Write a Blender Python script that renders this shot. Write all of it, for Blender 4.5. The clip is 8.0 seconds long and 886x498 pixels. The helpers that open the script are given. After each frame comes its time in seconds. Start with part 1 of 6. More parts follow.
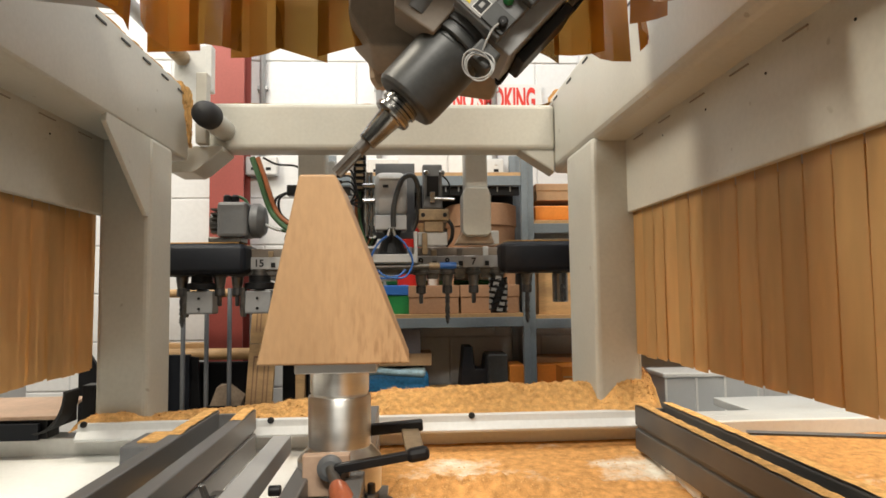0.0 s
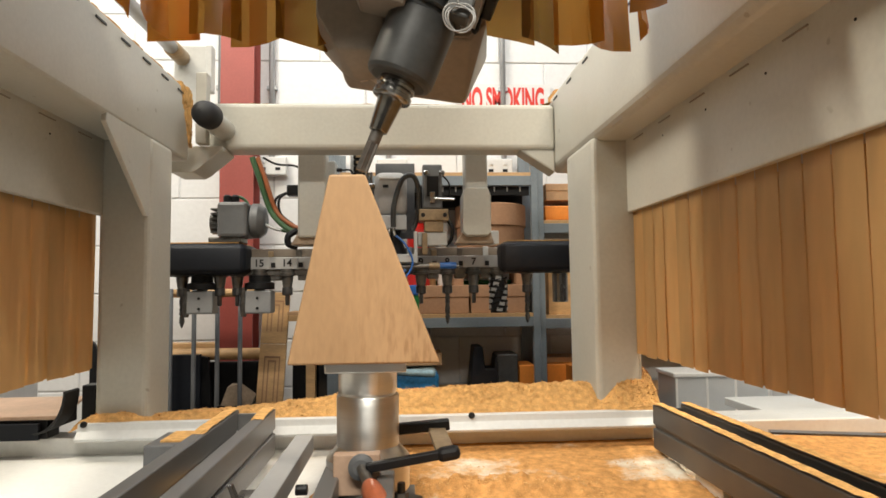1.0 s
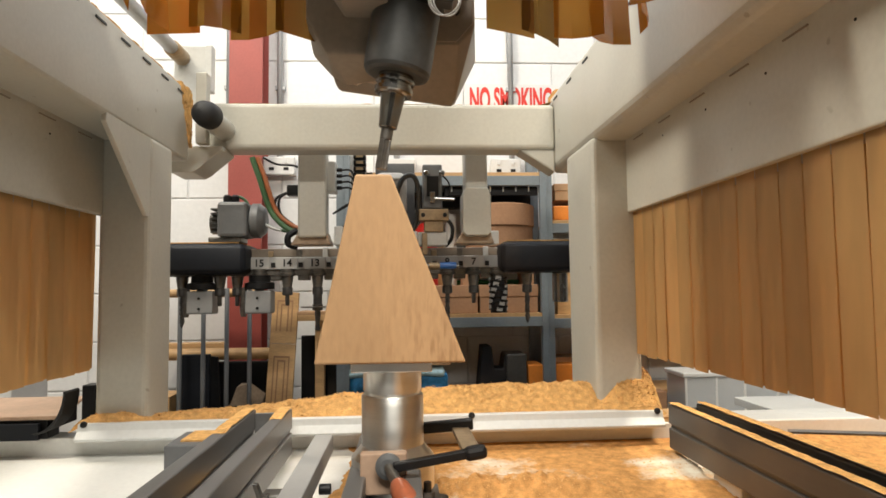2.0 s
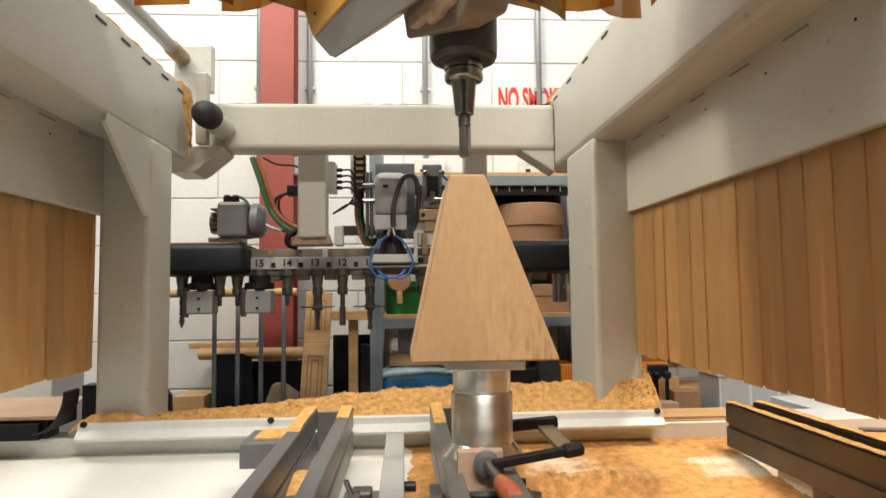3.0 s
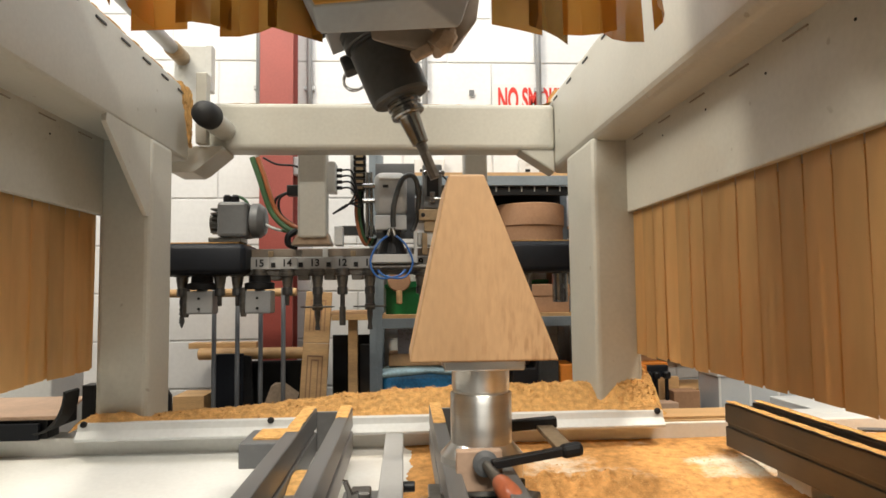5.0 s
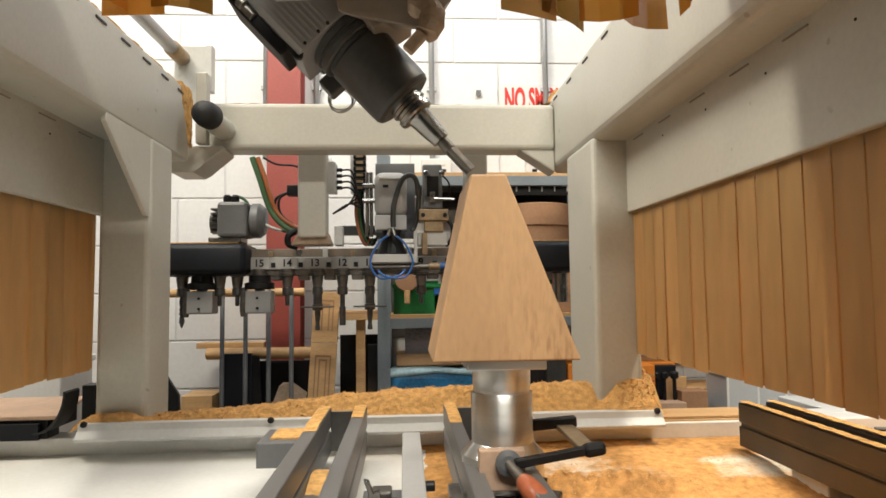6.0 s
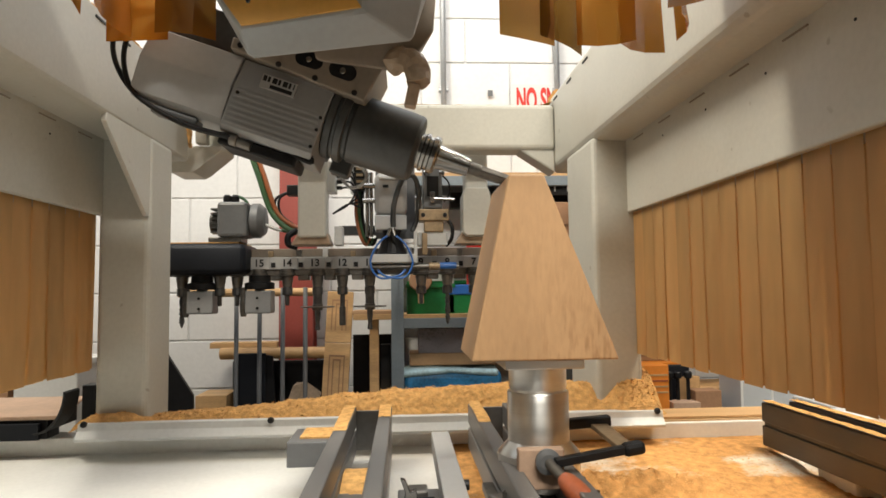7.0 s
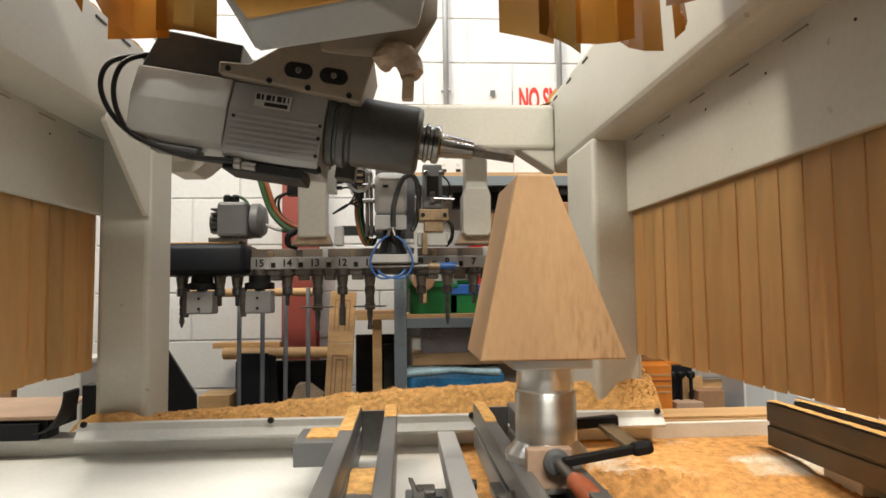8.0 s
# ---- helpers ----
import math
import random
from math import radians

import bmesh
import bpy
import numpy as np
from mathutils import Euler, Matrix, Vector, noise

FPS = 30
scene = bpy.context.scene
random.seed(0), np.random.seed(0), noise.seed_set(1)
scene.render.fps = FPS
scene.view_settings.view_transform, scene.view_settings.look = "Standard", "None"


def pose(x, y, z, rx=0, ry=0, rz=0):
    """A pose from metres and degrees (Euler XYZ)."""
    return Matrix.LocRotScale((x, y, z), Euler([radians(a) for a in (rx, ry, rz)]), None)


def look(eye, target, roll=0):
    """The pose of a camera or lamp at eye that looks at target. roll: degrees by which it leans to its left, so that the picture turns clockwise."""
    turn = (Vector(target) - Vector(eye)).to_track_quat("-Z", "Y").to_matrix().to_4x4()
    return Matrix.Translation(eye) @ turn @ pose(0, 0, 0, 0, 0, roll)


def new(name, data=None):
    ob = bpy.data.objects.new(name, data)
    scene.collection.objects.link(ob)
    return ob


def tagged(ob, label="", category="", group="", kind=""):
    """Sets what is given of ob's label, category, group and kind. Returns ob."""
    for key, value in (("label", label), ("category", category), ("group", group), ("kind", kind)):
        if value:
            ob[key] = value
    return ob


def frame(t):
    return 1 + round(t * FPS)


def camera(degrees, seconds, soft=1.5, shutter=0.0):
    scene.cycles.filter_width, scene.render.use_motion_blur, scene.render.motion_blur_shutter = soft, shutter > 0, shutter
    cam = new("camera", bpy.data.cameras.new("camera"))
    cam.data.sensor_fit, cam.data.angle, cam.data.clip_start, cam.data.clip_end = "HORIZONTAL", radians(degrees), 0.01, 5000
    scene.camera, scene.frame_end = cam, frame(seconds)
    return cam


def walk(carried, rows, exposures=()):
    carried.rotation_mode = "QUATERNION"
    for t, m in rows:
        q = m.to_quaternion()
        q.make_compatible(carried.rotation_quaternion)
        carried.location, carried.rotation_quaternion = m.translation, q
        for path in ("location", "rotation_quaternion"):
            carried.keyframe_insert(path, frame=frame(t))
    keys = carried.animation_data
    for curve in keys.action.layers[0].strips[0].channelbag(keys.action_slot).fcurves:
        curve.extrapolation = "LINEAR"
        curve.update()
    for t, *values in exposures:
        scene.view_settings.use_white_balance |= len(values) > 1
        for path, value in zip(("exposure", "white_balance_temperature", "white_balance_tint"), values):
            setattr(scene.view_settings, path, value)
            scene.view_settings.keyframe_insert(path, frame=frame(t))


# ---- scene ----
# Lengths in metres. H lifts heights given against the lens to heights above the floor.
H = 1.25
TRAVEL = [(0, 0.0), (0.5, 0.0234), (1, 0.0449), (1.5, 0.0688), (1.7, 0.0777), (2.8, 0.1275), (2.9, 0.1793),
          (3, 0.2289), (3.1, 0.1859), (3.2, 0.148), (3.5, 0.1493), (3.7, 0.1563), (4, 0.1661), (4.3, 0.181),
          (4.5, 0.1876), (4.7, 0.2033), (5.8, 0.2589), (6, 0.2614), (6.1, 0.278), (6.4, 0.283), (6.5, 0.2914),
          (6.7, 0.3031), (6.8, 0.3081), (7, 0.3207), (7.2, 0.3266), (7.5, 0.3325), (8, 0.3333)]


def travel(t):
    """How far the gantry has run to the left at t seconds."""
    return float(np.interp(t, [a for a, b in TRAVEL], [b for a, b in TRAVEL]))


cam = camera(2 * math.degrees(math.atan(784 / 1130)), 8.0, soft=1.6)
GAZE = Vector((math.sin(radians(3.49)) * math.cos(radians(3.70)), math.cos(radians(3.49)) * math.cos(radians(3.70)), math.sin(radians(3.70))))
walk(cam, [(t, look((-s, 0, H), Vector((-s, 0, H)) + GAZE, -0.7)) for t, s in TRAVEL])

# ---- light ----
world = bpy.data.worlds.new("world")
scene.world = world
world.use_nodes = True
world.node_tree.nodes["Background"].inputs[0].default_value = (0.9, 0.95, 1, 1)
world.node_tree.nodes["Background"].inputs[1].default_value = 0.010
scene.view_settings.exposure = 0.0


def lamp(name, m, energy, sx, sy, color):
    data = bpy.data.lights.new(name, "AREA")
    data.shape, data.size, data.size_y, data.energy, data.color = "RECTANGLE", sx, sy, energy, color
    ob = new(name, data)
    ob.matrix_world = m
    return ob


# ceiling strip lights of the hall: one row before the back wall, one to the left over the machine, one in front, one beyond the bed
lamp("strip_light_back", look((-0.2, 2.05, 3.6), (-0.2, 3.0, 1.4)), 44, 4.2, 0.25, (0.96, 0.98, 1))
lamp("strip_light_left", look((-1.5, 1.2, 3.75), (0.5, 1.4, 1.0)), 94, 0.25, 1.6, (1, 0.905, 0.735))
lamp("strip_light_front", look((0.05, -1.2, 3.75), (-0.25, 1.4, 0.9)), 150, 2.0, 0.25, (1, 0.94, 0.83))
louvred = lamp("strip_light_right", look((1.35, 1.1, 3.7), (0.95, 1.4, 0.8)), 17, 0.16, 0.9, (1, 0.88, 0.70))
louvred.data.spread = radians(75)


# ---- materials ----
def material(name, base, rough=0.5, metal=0.0, vary=0.12, scale=6.0, fine=90.0, bump=0.08, stretch=(1, 1, 1), dark=None, spots=0.0,
             coat=0.0, trans=0.0, random_tint=0.0, spec=0.5):
    """A surface with colour that varies at two scales, uneven gloss and fine relief."""
    mat = bpy.data.materials.new(name)
    mat.use_nodes = True
    nt = mat.node_tree
    n, link = nt.nodes, nt.links.new
    shader = n["Principled BSDF"]
    coord = n.new("ShaderNodeTexCoord")
    place = n.new("ShaderNodeMapping")
    place.inputs["Scale"].default_value = stretch
    link(coord.outputs["Object"], place.inputs["Vector"])
    big = n.new("ShaderNodeTexNoise")
    big.inputs["Scale"].default_value, big.inputs["Detail"].default_value = scale, 5
    small = n.new("ShaderNodeTexNoise")
    small.inputs["Scale"].default_value, small.inputs["Detail"].default_value = fine, 3
    for tex in (big, small):
        link(place.outputs[0], tex.inputs["Vector"])
    mixed = n.new("ShaderNodeMix")
    mixed.data_type, mixed.inputs[0].default_value = "FLOAT", 0.35
    link(big.outputs[0], mixed.inputs[2])
    link(small.outputs[0], mixed.inputs[3])
    ramp = n.new("ShaderNodeValToRGB")
    lo = dark or tuple(c * (1 - vary * 1.6) for c in base)
    hi = tuple(min(1, c * (1 + vary)) for c in base)
    ramp.color_ramp.elements[0].position, ramp.color_ramp.elements[0].color = 0.33, (*lo, 1)
    ramp.color_ramp.elements[1].position, ramp.color_ramp.elements[1].color = 0.64, (*hi, 1)
    link(mixed.outputs[0], ramp.inputs[0])
    colour = ramp.outputs[0]
    if random_tint:
        info = n.new("ShaderNodeObjectInfo")
        tint = n.new("ShaderNodeHueSaturation")
        value = n.new("ShaderNodeMapRange")
        value.inputs[3].default_value, value.inputs[4].default_value = 1 - random_tint, 1 + random_tint
        link(info.outputs["Random"], value.inputs[0])
        link(value.outputs[0], tint.inputs["Value"])
        link(colour, tint.inputs["Color"])
        colour = tint.outputs[0]
    if spots:
        cell = n.new("ShaderNodeTexNoise")
        cell.inputs["Scale"].default_value, cell.inputs["Detail"].default_value = 2.3, 9
        link(coord.outputs["Object"], cell.inputs["Vector"])
        cut = n.new("ShaderNodeValToRGB")
        cut.color_ramp.elements[0].position, cut.color_ramp.elements[1].position = 0.56, 0.7
        link(cell.outputs[0], cut.inputs[0])
        amount = n.new("ShaderNodeMath")
        amount.operation = "MULTIPLY"
        amount.inputs[1].default_value = spots
        link(cut.outputs[0], amount.inputs[0])
        dirt = n.new("ShaderNodeMix")
        dirt.data_type = "RGBA"
        dirt.inputs[7].default_value = (0.42, 0.27, 0.13, 1)
        link(amount.outputs[0], dirt.inputs[0])
        link(colour, dirt.inputs[6])
        colour = dirt.outputs[2]
    link(colour, shader.inputs["Base Color"])
    gloss = n.new("ShaderNodeMapRange")
    gloss.inputs[3].default_value, gloss.inputs[4].default_value = max(0.02, rough - 0.12), min(1, rough + 0.12)
    link(mixed.outputs[0], gloss.inputs[0])
    link(gloss.outputs[0], shader.inputs["Roughness"])
    shader.inputs["Metallic"].default_value = metal
    shader.inputs["Coat Weight"].default_value = coat
    shader.inputs["Transmission Weight"].default_value = trans
    shader.inputs["Specular IOR Level"].default_value = spec
    relief = n.new("ShaderNodeBump")
    relief.inputs["Strength"].default_value, relief.inputs["Distance"].default_value = bump, 0.002
    link(small.outputs[0], relief.inputs["Height"])
    link(relief.outputs[0], shader.inputs["Normal"])
    return mat


def grimy(mat, amount):
    """Adds small dark specks and faint rubbed marks to a painted surface."""
    nt = mat.node_tree
    n, link = nt.nodes, nt.links.new
    shader = n["Principled BSDF"]
    colour = shader.inputs["Base Color"].links[0].from_socket
    coord = n.new("ShaderNodeTexCoord")
    for scale, lo, hi, share in ((30, 0.765, 0.80, 1.0), (5.5, 0.60, 0.80, 0.30)):
        marks = n.new("ShaderNodeTexNoise")
        marks.inputs["Scale"].default_value, marks.inputs["Detail"].default_value = scale, 6 if scale < 10 else 1
        link(coord.outputs["Object"], marks.inputs["Vector"])
        cut = n.new("ShaderNodeMapRange")
        cut.inputs[1].default_value, cut.inputs[2].default_value, cut.inputs[4].default_value = lo, hi, amount * share
        link(marks.outputs[0], cut.inputs[0])
        mix = n.new("ShaderNodeMix")
        mix.data_type = "RGBA"
        mix.inputs[7].default_value = (0.20, 0.16, 0.11, 1)
        link(cut.outputs[0], mix.inputs[0])
        link(colour, mix.inputs[6])
        colour = mix.outputs[2]
    link(colour, shader.inputs["Base Color"])
    return mat


PAINT = grimy(material("machine_paint", (0.50, 0.492, 0.44), 0.42, vary=0.06, scale=3, bump=0.03, spots=0.12), 0.45)
TRAYPAINT = material("tray_paint", (0.60, 0.615, 0.61), 0.4, vary=0.06, scale=5, bump=0.03, spots=0.1)
PANPAINT = material("pan_paint", (0.82, 0.82, 0.79), 0.38, vary=0.05, scale=4, bump=0.03, spots=0.25)
WALLPAINT = material("wall_paint", (0.80, 0.80, 0.79), 0.7, vary=0.05, scale=2, fine=45, bump=0.25, random_tint=0.03)
MORTAR = material("painted_mortar", (0.70, 0.70, 0.70), 0.8, vary=0.08, fine=60, bump=0.3)
WORKWOOD = material("planed_hardwood", (0.54, 0.335, 0.175), 0.5, vary=0.085, scale=3.2, fine=60, bump=0.04, stretch=(2.2, 2.2, 0.75))
def figured(mat):
    """Adds slanted pores and torn fibres to a wood."""
    nt = mat.node_tree
    n, link = nt.nodes, nt.links.new
    shader = n["Principled BSDF"]
    colour = shader.inputs["Base Color"].links[0].from_socket
    coord = n.new("ShaderNodeTexCoord")
    place = n.new("ShaderNodeMapping")
    place.inputs["Rotation"].default_value = (0, radians(-14), 0)
    place.inputs["Scale"].default_value = (130, 60, 26)
    link(coord.outputs["Object"], place.inputs["Vector"])
    pores = n.new("ShaderNodeTexNoise")
    pores.inputs["Scale"].default_value, pores.inputs["Detail"].default_value = 1.0, 2
    link(place.outputs[0], pores.inputs["Vector"])
    area = n.new("ShaderNodeTexNoise")
    area.inputs["Scale"].default_value = 7
    link(coord.outputs["Object"], area.inputs["Vector"])
    product = n.new("ShaderNodeMath")
    product.operation = "MULTIPLY"
    link(pores.outputs[0], product.inputs[0])
    link(area.outputs[0], product.inputs[1])
    cut = n.new("ShaderNodeValToRGB")
    cut.color_ramp.elements[0].position, cut.color_ramp.elements[1].position = 0.312, 0.46
    cut.color_ramp.elements[1].color = (0.24, 0.24, 0.24, 1)
    link(product.outputs[0], cut.inputs[0])
    mix = n.new("ShaderNodeMix")
    mix.data_type = "RGBA"
    mix.inputs[7].default_value = (0.36, 0.21, 0.095, 1)
    link(cut.outputs[0], mix.inputs[0])
    link(colour, mix.inputs[6])
    # torn grain towards the lower corner, where the cutter lifted the fibres
    split = n.new("ShaderNodeSeparateXYZ")
    link(coord.outputs["Object"], split.inputs[0])
    low, side = n.new("ShaderNodeMapRange"), n.new("ShaderNodeMapRange")
    for node, axis, start, stop in ((low, "Z", 0.02, -0.09), (side, "X", -0.20, -0.02)):
        node.inputs[1].default_value, node.inputs[2].default_value = start, stop
        link(split.outputs[axis], node.inputs[0])
    torn = n.new("ShaderNodeTexNoise")
    torn.inputs["Scale"].default_value, torn.inputs["Detail"].default_value = 1.0, 3
    slant = n.new("ShaderNodeMapping")
    slant.inputs["Rotation"].default_value, slant.inputs["Scale"].default_value = (0, radians(-10), 0), (150, 40, 26)
    link(coord.outputs["Object"], slant.inputs["Vector"])
    link(slant.outputs[0], torn.inputs["Vector"])
    fibre = n.new("ShaderNodeMapRange")
    fibre.inputs[1].default_value, fibre.inputs[2].default_value = 0.50, 0.66
    link(torn.outputs[0], fibre.inputs[0])
    amount = fibre.outputs[0]
    for other in (low.outputs[0], side.outputs[0], area.outputs[0]):
        times = n.new("ShaderNodeMath")
        times.operation = "MULTIPLY"
        link(amount, times.inputs[0])
        link(other, times.inputs[1])
        amount = times.outputs[0]
    rip = n.new("ShaderNodeMix")
    rip.data_type = "RGBA"
    rip.inputs[7].default_value = (0.30, 0.15, 0.055, 1)
    link(amount, rip.inputs[0])
    link(mix.outputs[2], rip.inputs[6])
    link(rip.outputs[2], shader.inputs["Base Color"])
    return mat


WORKWOOD = figured(WORKWOOD)
STRIPWOOD = material("tan_curtain", (0.63, 0.40, 0.168), 0.45, vary=0.10, scale=2, fine=30, bump=0.05, stretch=(1, 1, 0.25), random_tint=0.11)
AMBER = material("amber_pvc", (0.46, 0.18, 0.012), 0.26, vary=0.12, scale=2, fine=7, bump=0.01, random_tint=0.62, trans=0.4)
SAWDUST = material("sawdust", (0.63, 0.365, 0.135), 0.95, vary=0.22, scale=60, fine=420, bump=0.6, spec=0.1)
def thin_dust():
    """White pan paint under a film of sawdust that thins out in patches."""
    mat = material("thin_sawdust", (0.58, 0.30, 0.105), 0.95, vary=0.24, scale=50, fine=380, bump=0.6, spec=0.1)
    nt = mat.node_tree
    n, link = nt.nodes, nt.links.new
    shader = n["Principled BSDF"]
    colour = shader.inputs["Base Color"].links[0].from_socket
    coord = n.new("ShaderNodeTexCoord")
    patch = n.new("ShaderNodeTexNoise")
    patch.inputs["Scale"].default_value, patch.inputs["Detail"].default_value, patch.inputs["Roughness"].default_value = 4.2, 10, 0.7
    link(coord.outputs["Object"], patch.inputs["Vector"])
    total = patch.outputs[0]
    # two swept places where the paint shines through
    for cx, cy, rx, ry in ((0.27, 1.45, 0.21, 0.10), (0.56, 1.43, 0.13, 0.09)):
        place = n.new("ShaderNodeMapping")
        place.inputs["Location"].default_value = (-cx / rx, -cy / ry, 0)
        place.inputs["Scale"].default_value = (1 / rx, 1 / ry, 0)
        link(coord.outputs["Object"], place.inputs["Vector"])
        far = n.new("ShaderNodeVectorMath")
        far.operation = "LENGTH"
        link(place.outputs[0], far.inputs[0])
        near = n.new("ShaderNodeMapRange")
        near.inputs[1].default_value, near.inputs[2].default_value, near.inputs[3].default_value, near.inputs[4].default_value = 0.1, 1.3, 0.125, 0.0
        link(far.outputs["Value"], near.inputs[0])
        plus = n.new("ShaderNodeMath")
        link(total, plus.inputs[0])
        link(near.outputs[0], plus.inputs[1])
        total = plus.outputs[0]
    cut = n.new("ShaderNodeValToRGB")
    cut.color_ramp.elements[0].position, cut.color_ramp.elements[1].position = 0.555, 0.72
    link(total, cut.inputs[0])
    mix = n.new("ShaderNodeMix")
    mix.data_type = "RGBA"
    mix.inputs[7].default_value = (0.78, 0.72, 0.60, 1)
    link(cut.outputs[0], mix.inputs[0])
    link(colour, mix.inputs[6])
    link(mix.outputs[2], shader.inputs["Base Color"])
    return mat


THINDUST = thin_dust()
CHIPS = material("wood_chip", (0.62, 0.355, 0.135), 0.85, vary=0.18, scale=70, fine=300, bump=0.1, spec=0.2)
MDF = material("mdf_board", (0.45, 0.27, 0.14), 0.7, vary=0.1, fine=120, bump=0.05)
PINE = material("pine_board", (0.60, 0.37, 0.17), 0.55, vary=0.2, scale=4, bump=0.06, stretch=(0.5, 4, 4))
ALU = material("anodised_aluminium", (0.20, 0.20, 0.20), 0.42, 0.5, vary=0.08, scale=8, stretch=(8, 0.4, 8), bump=0.04, spots=0.1)
# darker copy of the rail aluminium, with the right rail's shade in its colour
SHADEALU = material("shaded_aluminium", (0.095, 0.092, 0.086), 0.5, 0.3, vary=0.1, scale=8, stretch=(8, 0.4, 8), bump=0.04, spots=0.15)
def brushed(mat):
    """Adds the streaky shine of a surface turned on a lathe."""
    shader = mat.node_tree.nodes["Principled BSDF"]
    shader.inputs["Anisotropic"].default_value = 0.7
    shader.inputs["Anisotropic Rotation"].default_value = 0.25
    way = mat.node_tree.nodes.new("ShaderNodeTangent")
    way.direction_type, way.axis = "RADIAL", "Z"
    mat.node_tree.links.new(way.outputs[0], shader.inputs["Tangent"])
    return mat


TURNED = brushed(material("turned_aluminium", (0.74, 0.735, 0.71), 0.33, 1.0, vary=0.08, scale=3, fine=160, bump=0.05, stretch=(0.6, 0.6, 14)))
STEEL = material("bright_steel", (0.30, 0.295, 0.285), 0.24, 1.0, vary=0.12, scale=18, bump=0.03)
TOOLSTEEL = material("worn_tool_steel", (0.19, 0.18, 0.165), 0.4, 0.8, vary=0.25, scale=20, bump=0.08)
CARBIDE = material("dark_carbide", (0.13, 0.13, 0.13), 0.35, 0.8, vary=0.2, scale=30, bump=0.06)
GREYCAST = material("dark_grey_casting", (0.054, 0.056, 0.056), 0.42, 0.2, vary=0.18, scale=12, bump=0.1, spots=0.08)
GREYPAINT = material("mid_grey_paint", (0.13, 0.135, 0.14), 0.42, vary=0.08, scale=6, bump=0.04, spots=0.08)
HOUSEGREY = material("blue_grey_cover_paint", (0.33, 0.355, 0.37), 0.4, vary=0.06, scale=6, bump=0.03, spots=0.06)
LIGHTGREY = material("light_grey_paint", (0.37, 0.37, 0.365), 0.42, vary=0.06, scale=6, bump=0.03)
MOTORGREY = material("finned_motor_aluminium", (0.29, 0.295, 0.30), 0.42, 0.1, vary=0.06, scale=4, bump=0.05)
BROWNPLATE = material("beige_bracket_paint", (0.235, 0.195, 0.155), 0.45, vary=0.1, scale=6, bump=0.04, spots=0.15)
YELLOW = material("yellow_cover_paint", (0.62, 0.335, 0.075), 0.42, vary=0.08, scale=4, bump=0.03, spots=0.1)
BLACK = material("black_plastic", (0.009, 0.009, 0.010), 0.45, vary=0.25, scale=12, bump=0.06, spec=0.3)
RUBBER = material("black_rubber", (0.011, 0.011, 0.012), 0.62, vary=0.3, scale=12, bump=0.1, spots=0.1)
HOUSEBLACK = material("navy_black_moulding", (0.008, 0.010, 0.015), 0.55, vary=0.2, scale=6, bump=0.08, spots=0.06, spec=0.3)
RED = material("red_oxide_paint", (0.33, 0.07, 0.055), 0.5, vary=0.1, scale=4, bump=0.06)
SIGNRED = material("sign_red", (0.70, 0.035, 0.02), 0.5, vary=0.05)
WHITE = material("white_plastic", (0.74, 0.74, 0.72), 0.45, vary=0.05, bump=0.02)
CONDUIT = material("galvanised_conduit", (0.42, 0.43, 0.44), 0.4, 0.5, vary=0.1, bump=0.04)
RACK = material("blue_grey_rack_paint", (0.20, 0.235, 0.26), 0.42, vary=0.1, scale=6, bump=0.05)
CARD = material("brown_cardboard", (0.36, 0.20, 0.11), 0.8, vary=0.12, scale=4, bump=0.05)
ORANGE = material("orange_plastic", (0.75, 0.24, 0.03), 0.5, vary=0.08, bump=0.03)
GREEN = material("green_crate_plastic", (0.012, 0.18, 0.05), 0.4, vary=0.12, bump=0.04)
BLUE = material("blue_hose", (0.03, 0.13, 0.42), 0.35, vary=0.08, bump=0.02)
BLUEBAG = material("blue_printed_bag", (0.03, 0.20, 0.42), 0.45, vary=0.4, scale=9, bump=0.2)
PALEBAG = material("pale_sack", (0.40, 0.56, 0.60), 0.6, vary=0.25, scale=12, bump=0.3)
WRAP = material("grey_shrink_wrap", (0.24, 0.215, 0.235), 0.3, vary=0.1, scale=5, bump=0.04)
CLEAR = material("clear_plastic", (0.88, 0.91, 0.93), 0.22, vary=0.03, trans=0.45, bump=0.02)
HANDLE = material("red_brown_wood_handle", (0.42, 0.115, 0.05), 0.38, vary=0.18, scale=14, bump=0.05, coat=0.3)
PINKWOOD = material("pale_pink_block", (0.50, 0.34, 0.24), 0.6, vary=0.12, scale=8, bump=0.06)
TAPE = material("tan_packing_tape", (0.36, 0.27, 0.19), 0.4, vary=0.22, scale=14, bump=0.35)
GREENWIRE = material("green_cable", (0.05, 0.12, 0.05), 0.45, vary=0.1)
ORANGEWIRE = material("orange_cable", (0.36, 0.12, 0.045), 0.45, vary=0.1)
DARKFLOOR = material("concrete_floor", (0.08, 0.078, 0.072), 0.7, vary=0.2, scale=3, bump=0.2, spots=0.3)
# unseen walls and ceiling, kept dark so that they bounce little light
HALLWALL = material("far_wall_paint", (0.13, 0.125, 0.118), 0.8, vary=0.1)
CEILPAINT = material("ceiling_paint", (0.13, 0.127, 0.122), 0.8, vary=0.06)
STICKER = material("yellow_sticker", (0.75, 0.60, 0.03), 0.4, vary=0.03)
REDPLASTIC = material("red_plastic", (0.55, 0.02, 0.015), 0.4, vary=0.06)
BRASSY = material("dusty_brass", (0.36, 0.265, 0.16), 0.45, 0.5, vary=0.2, scale=20)


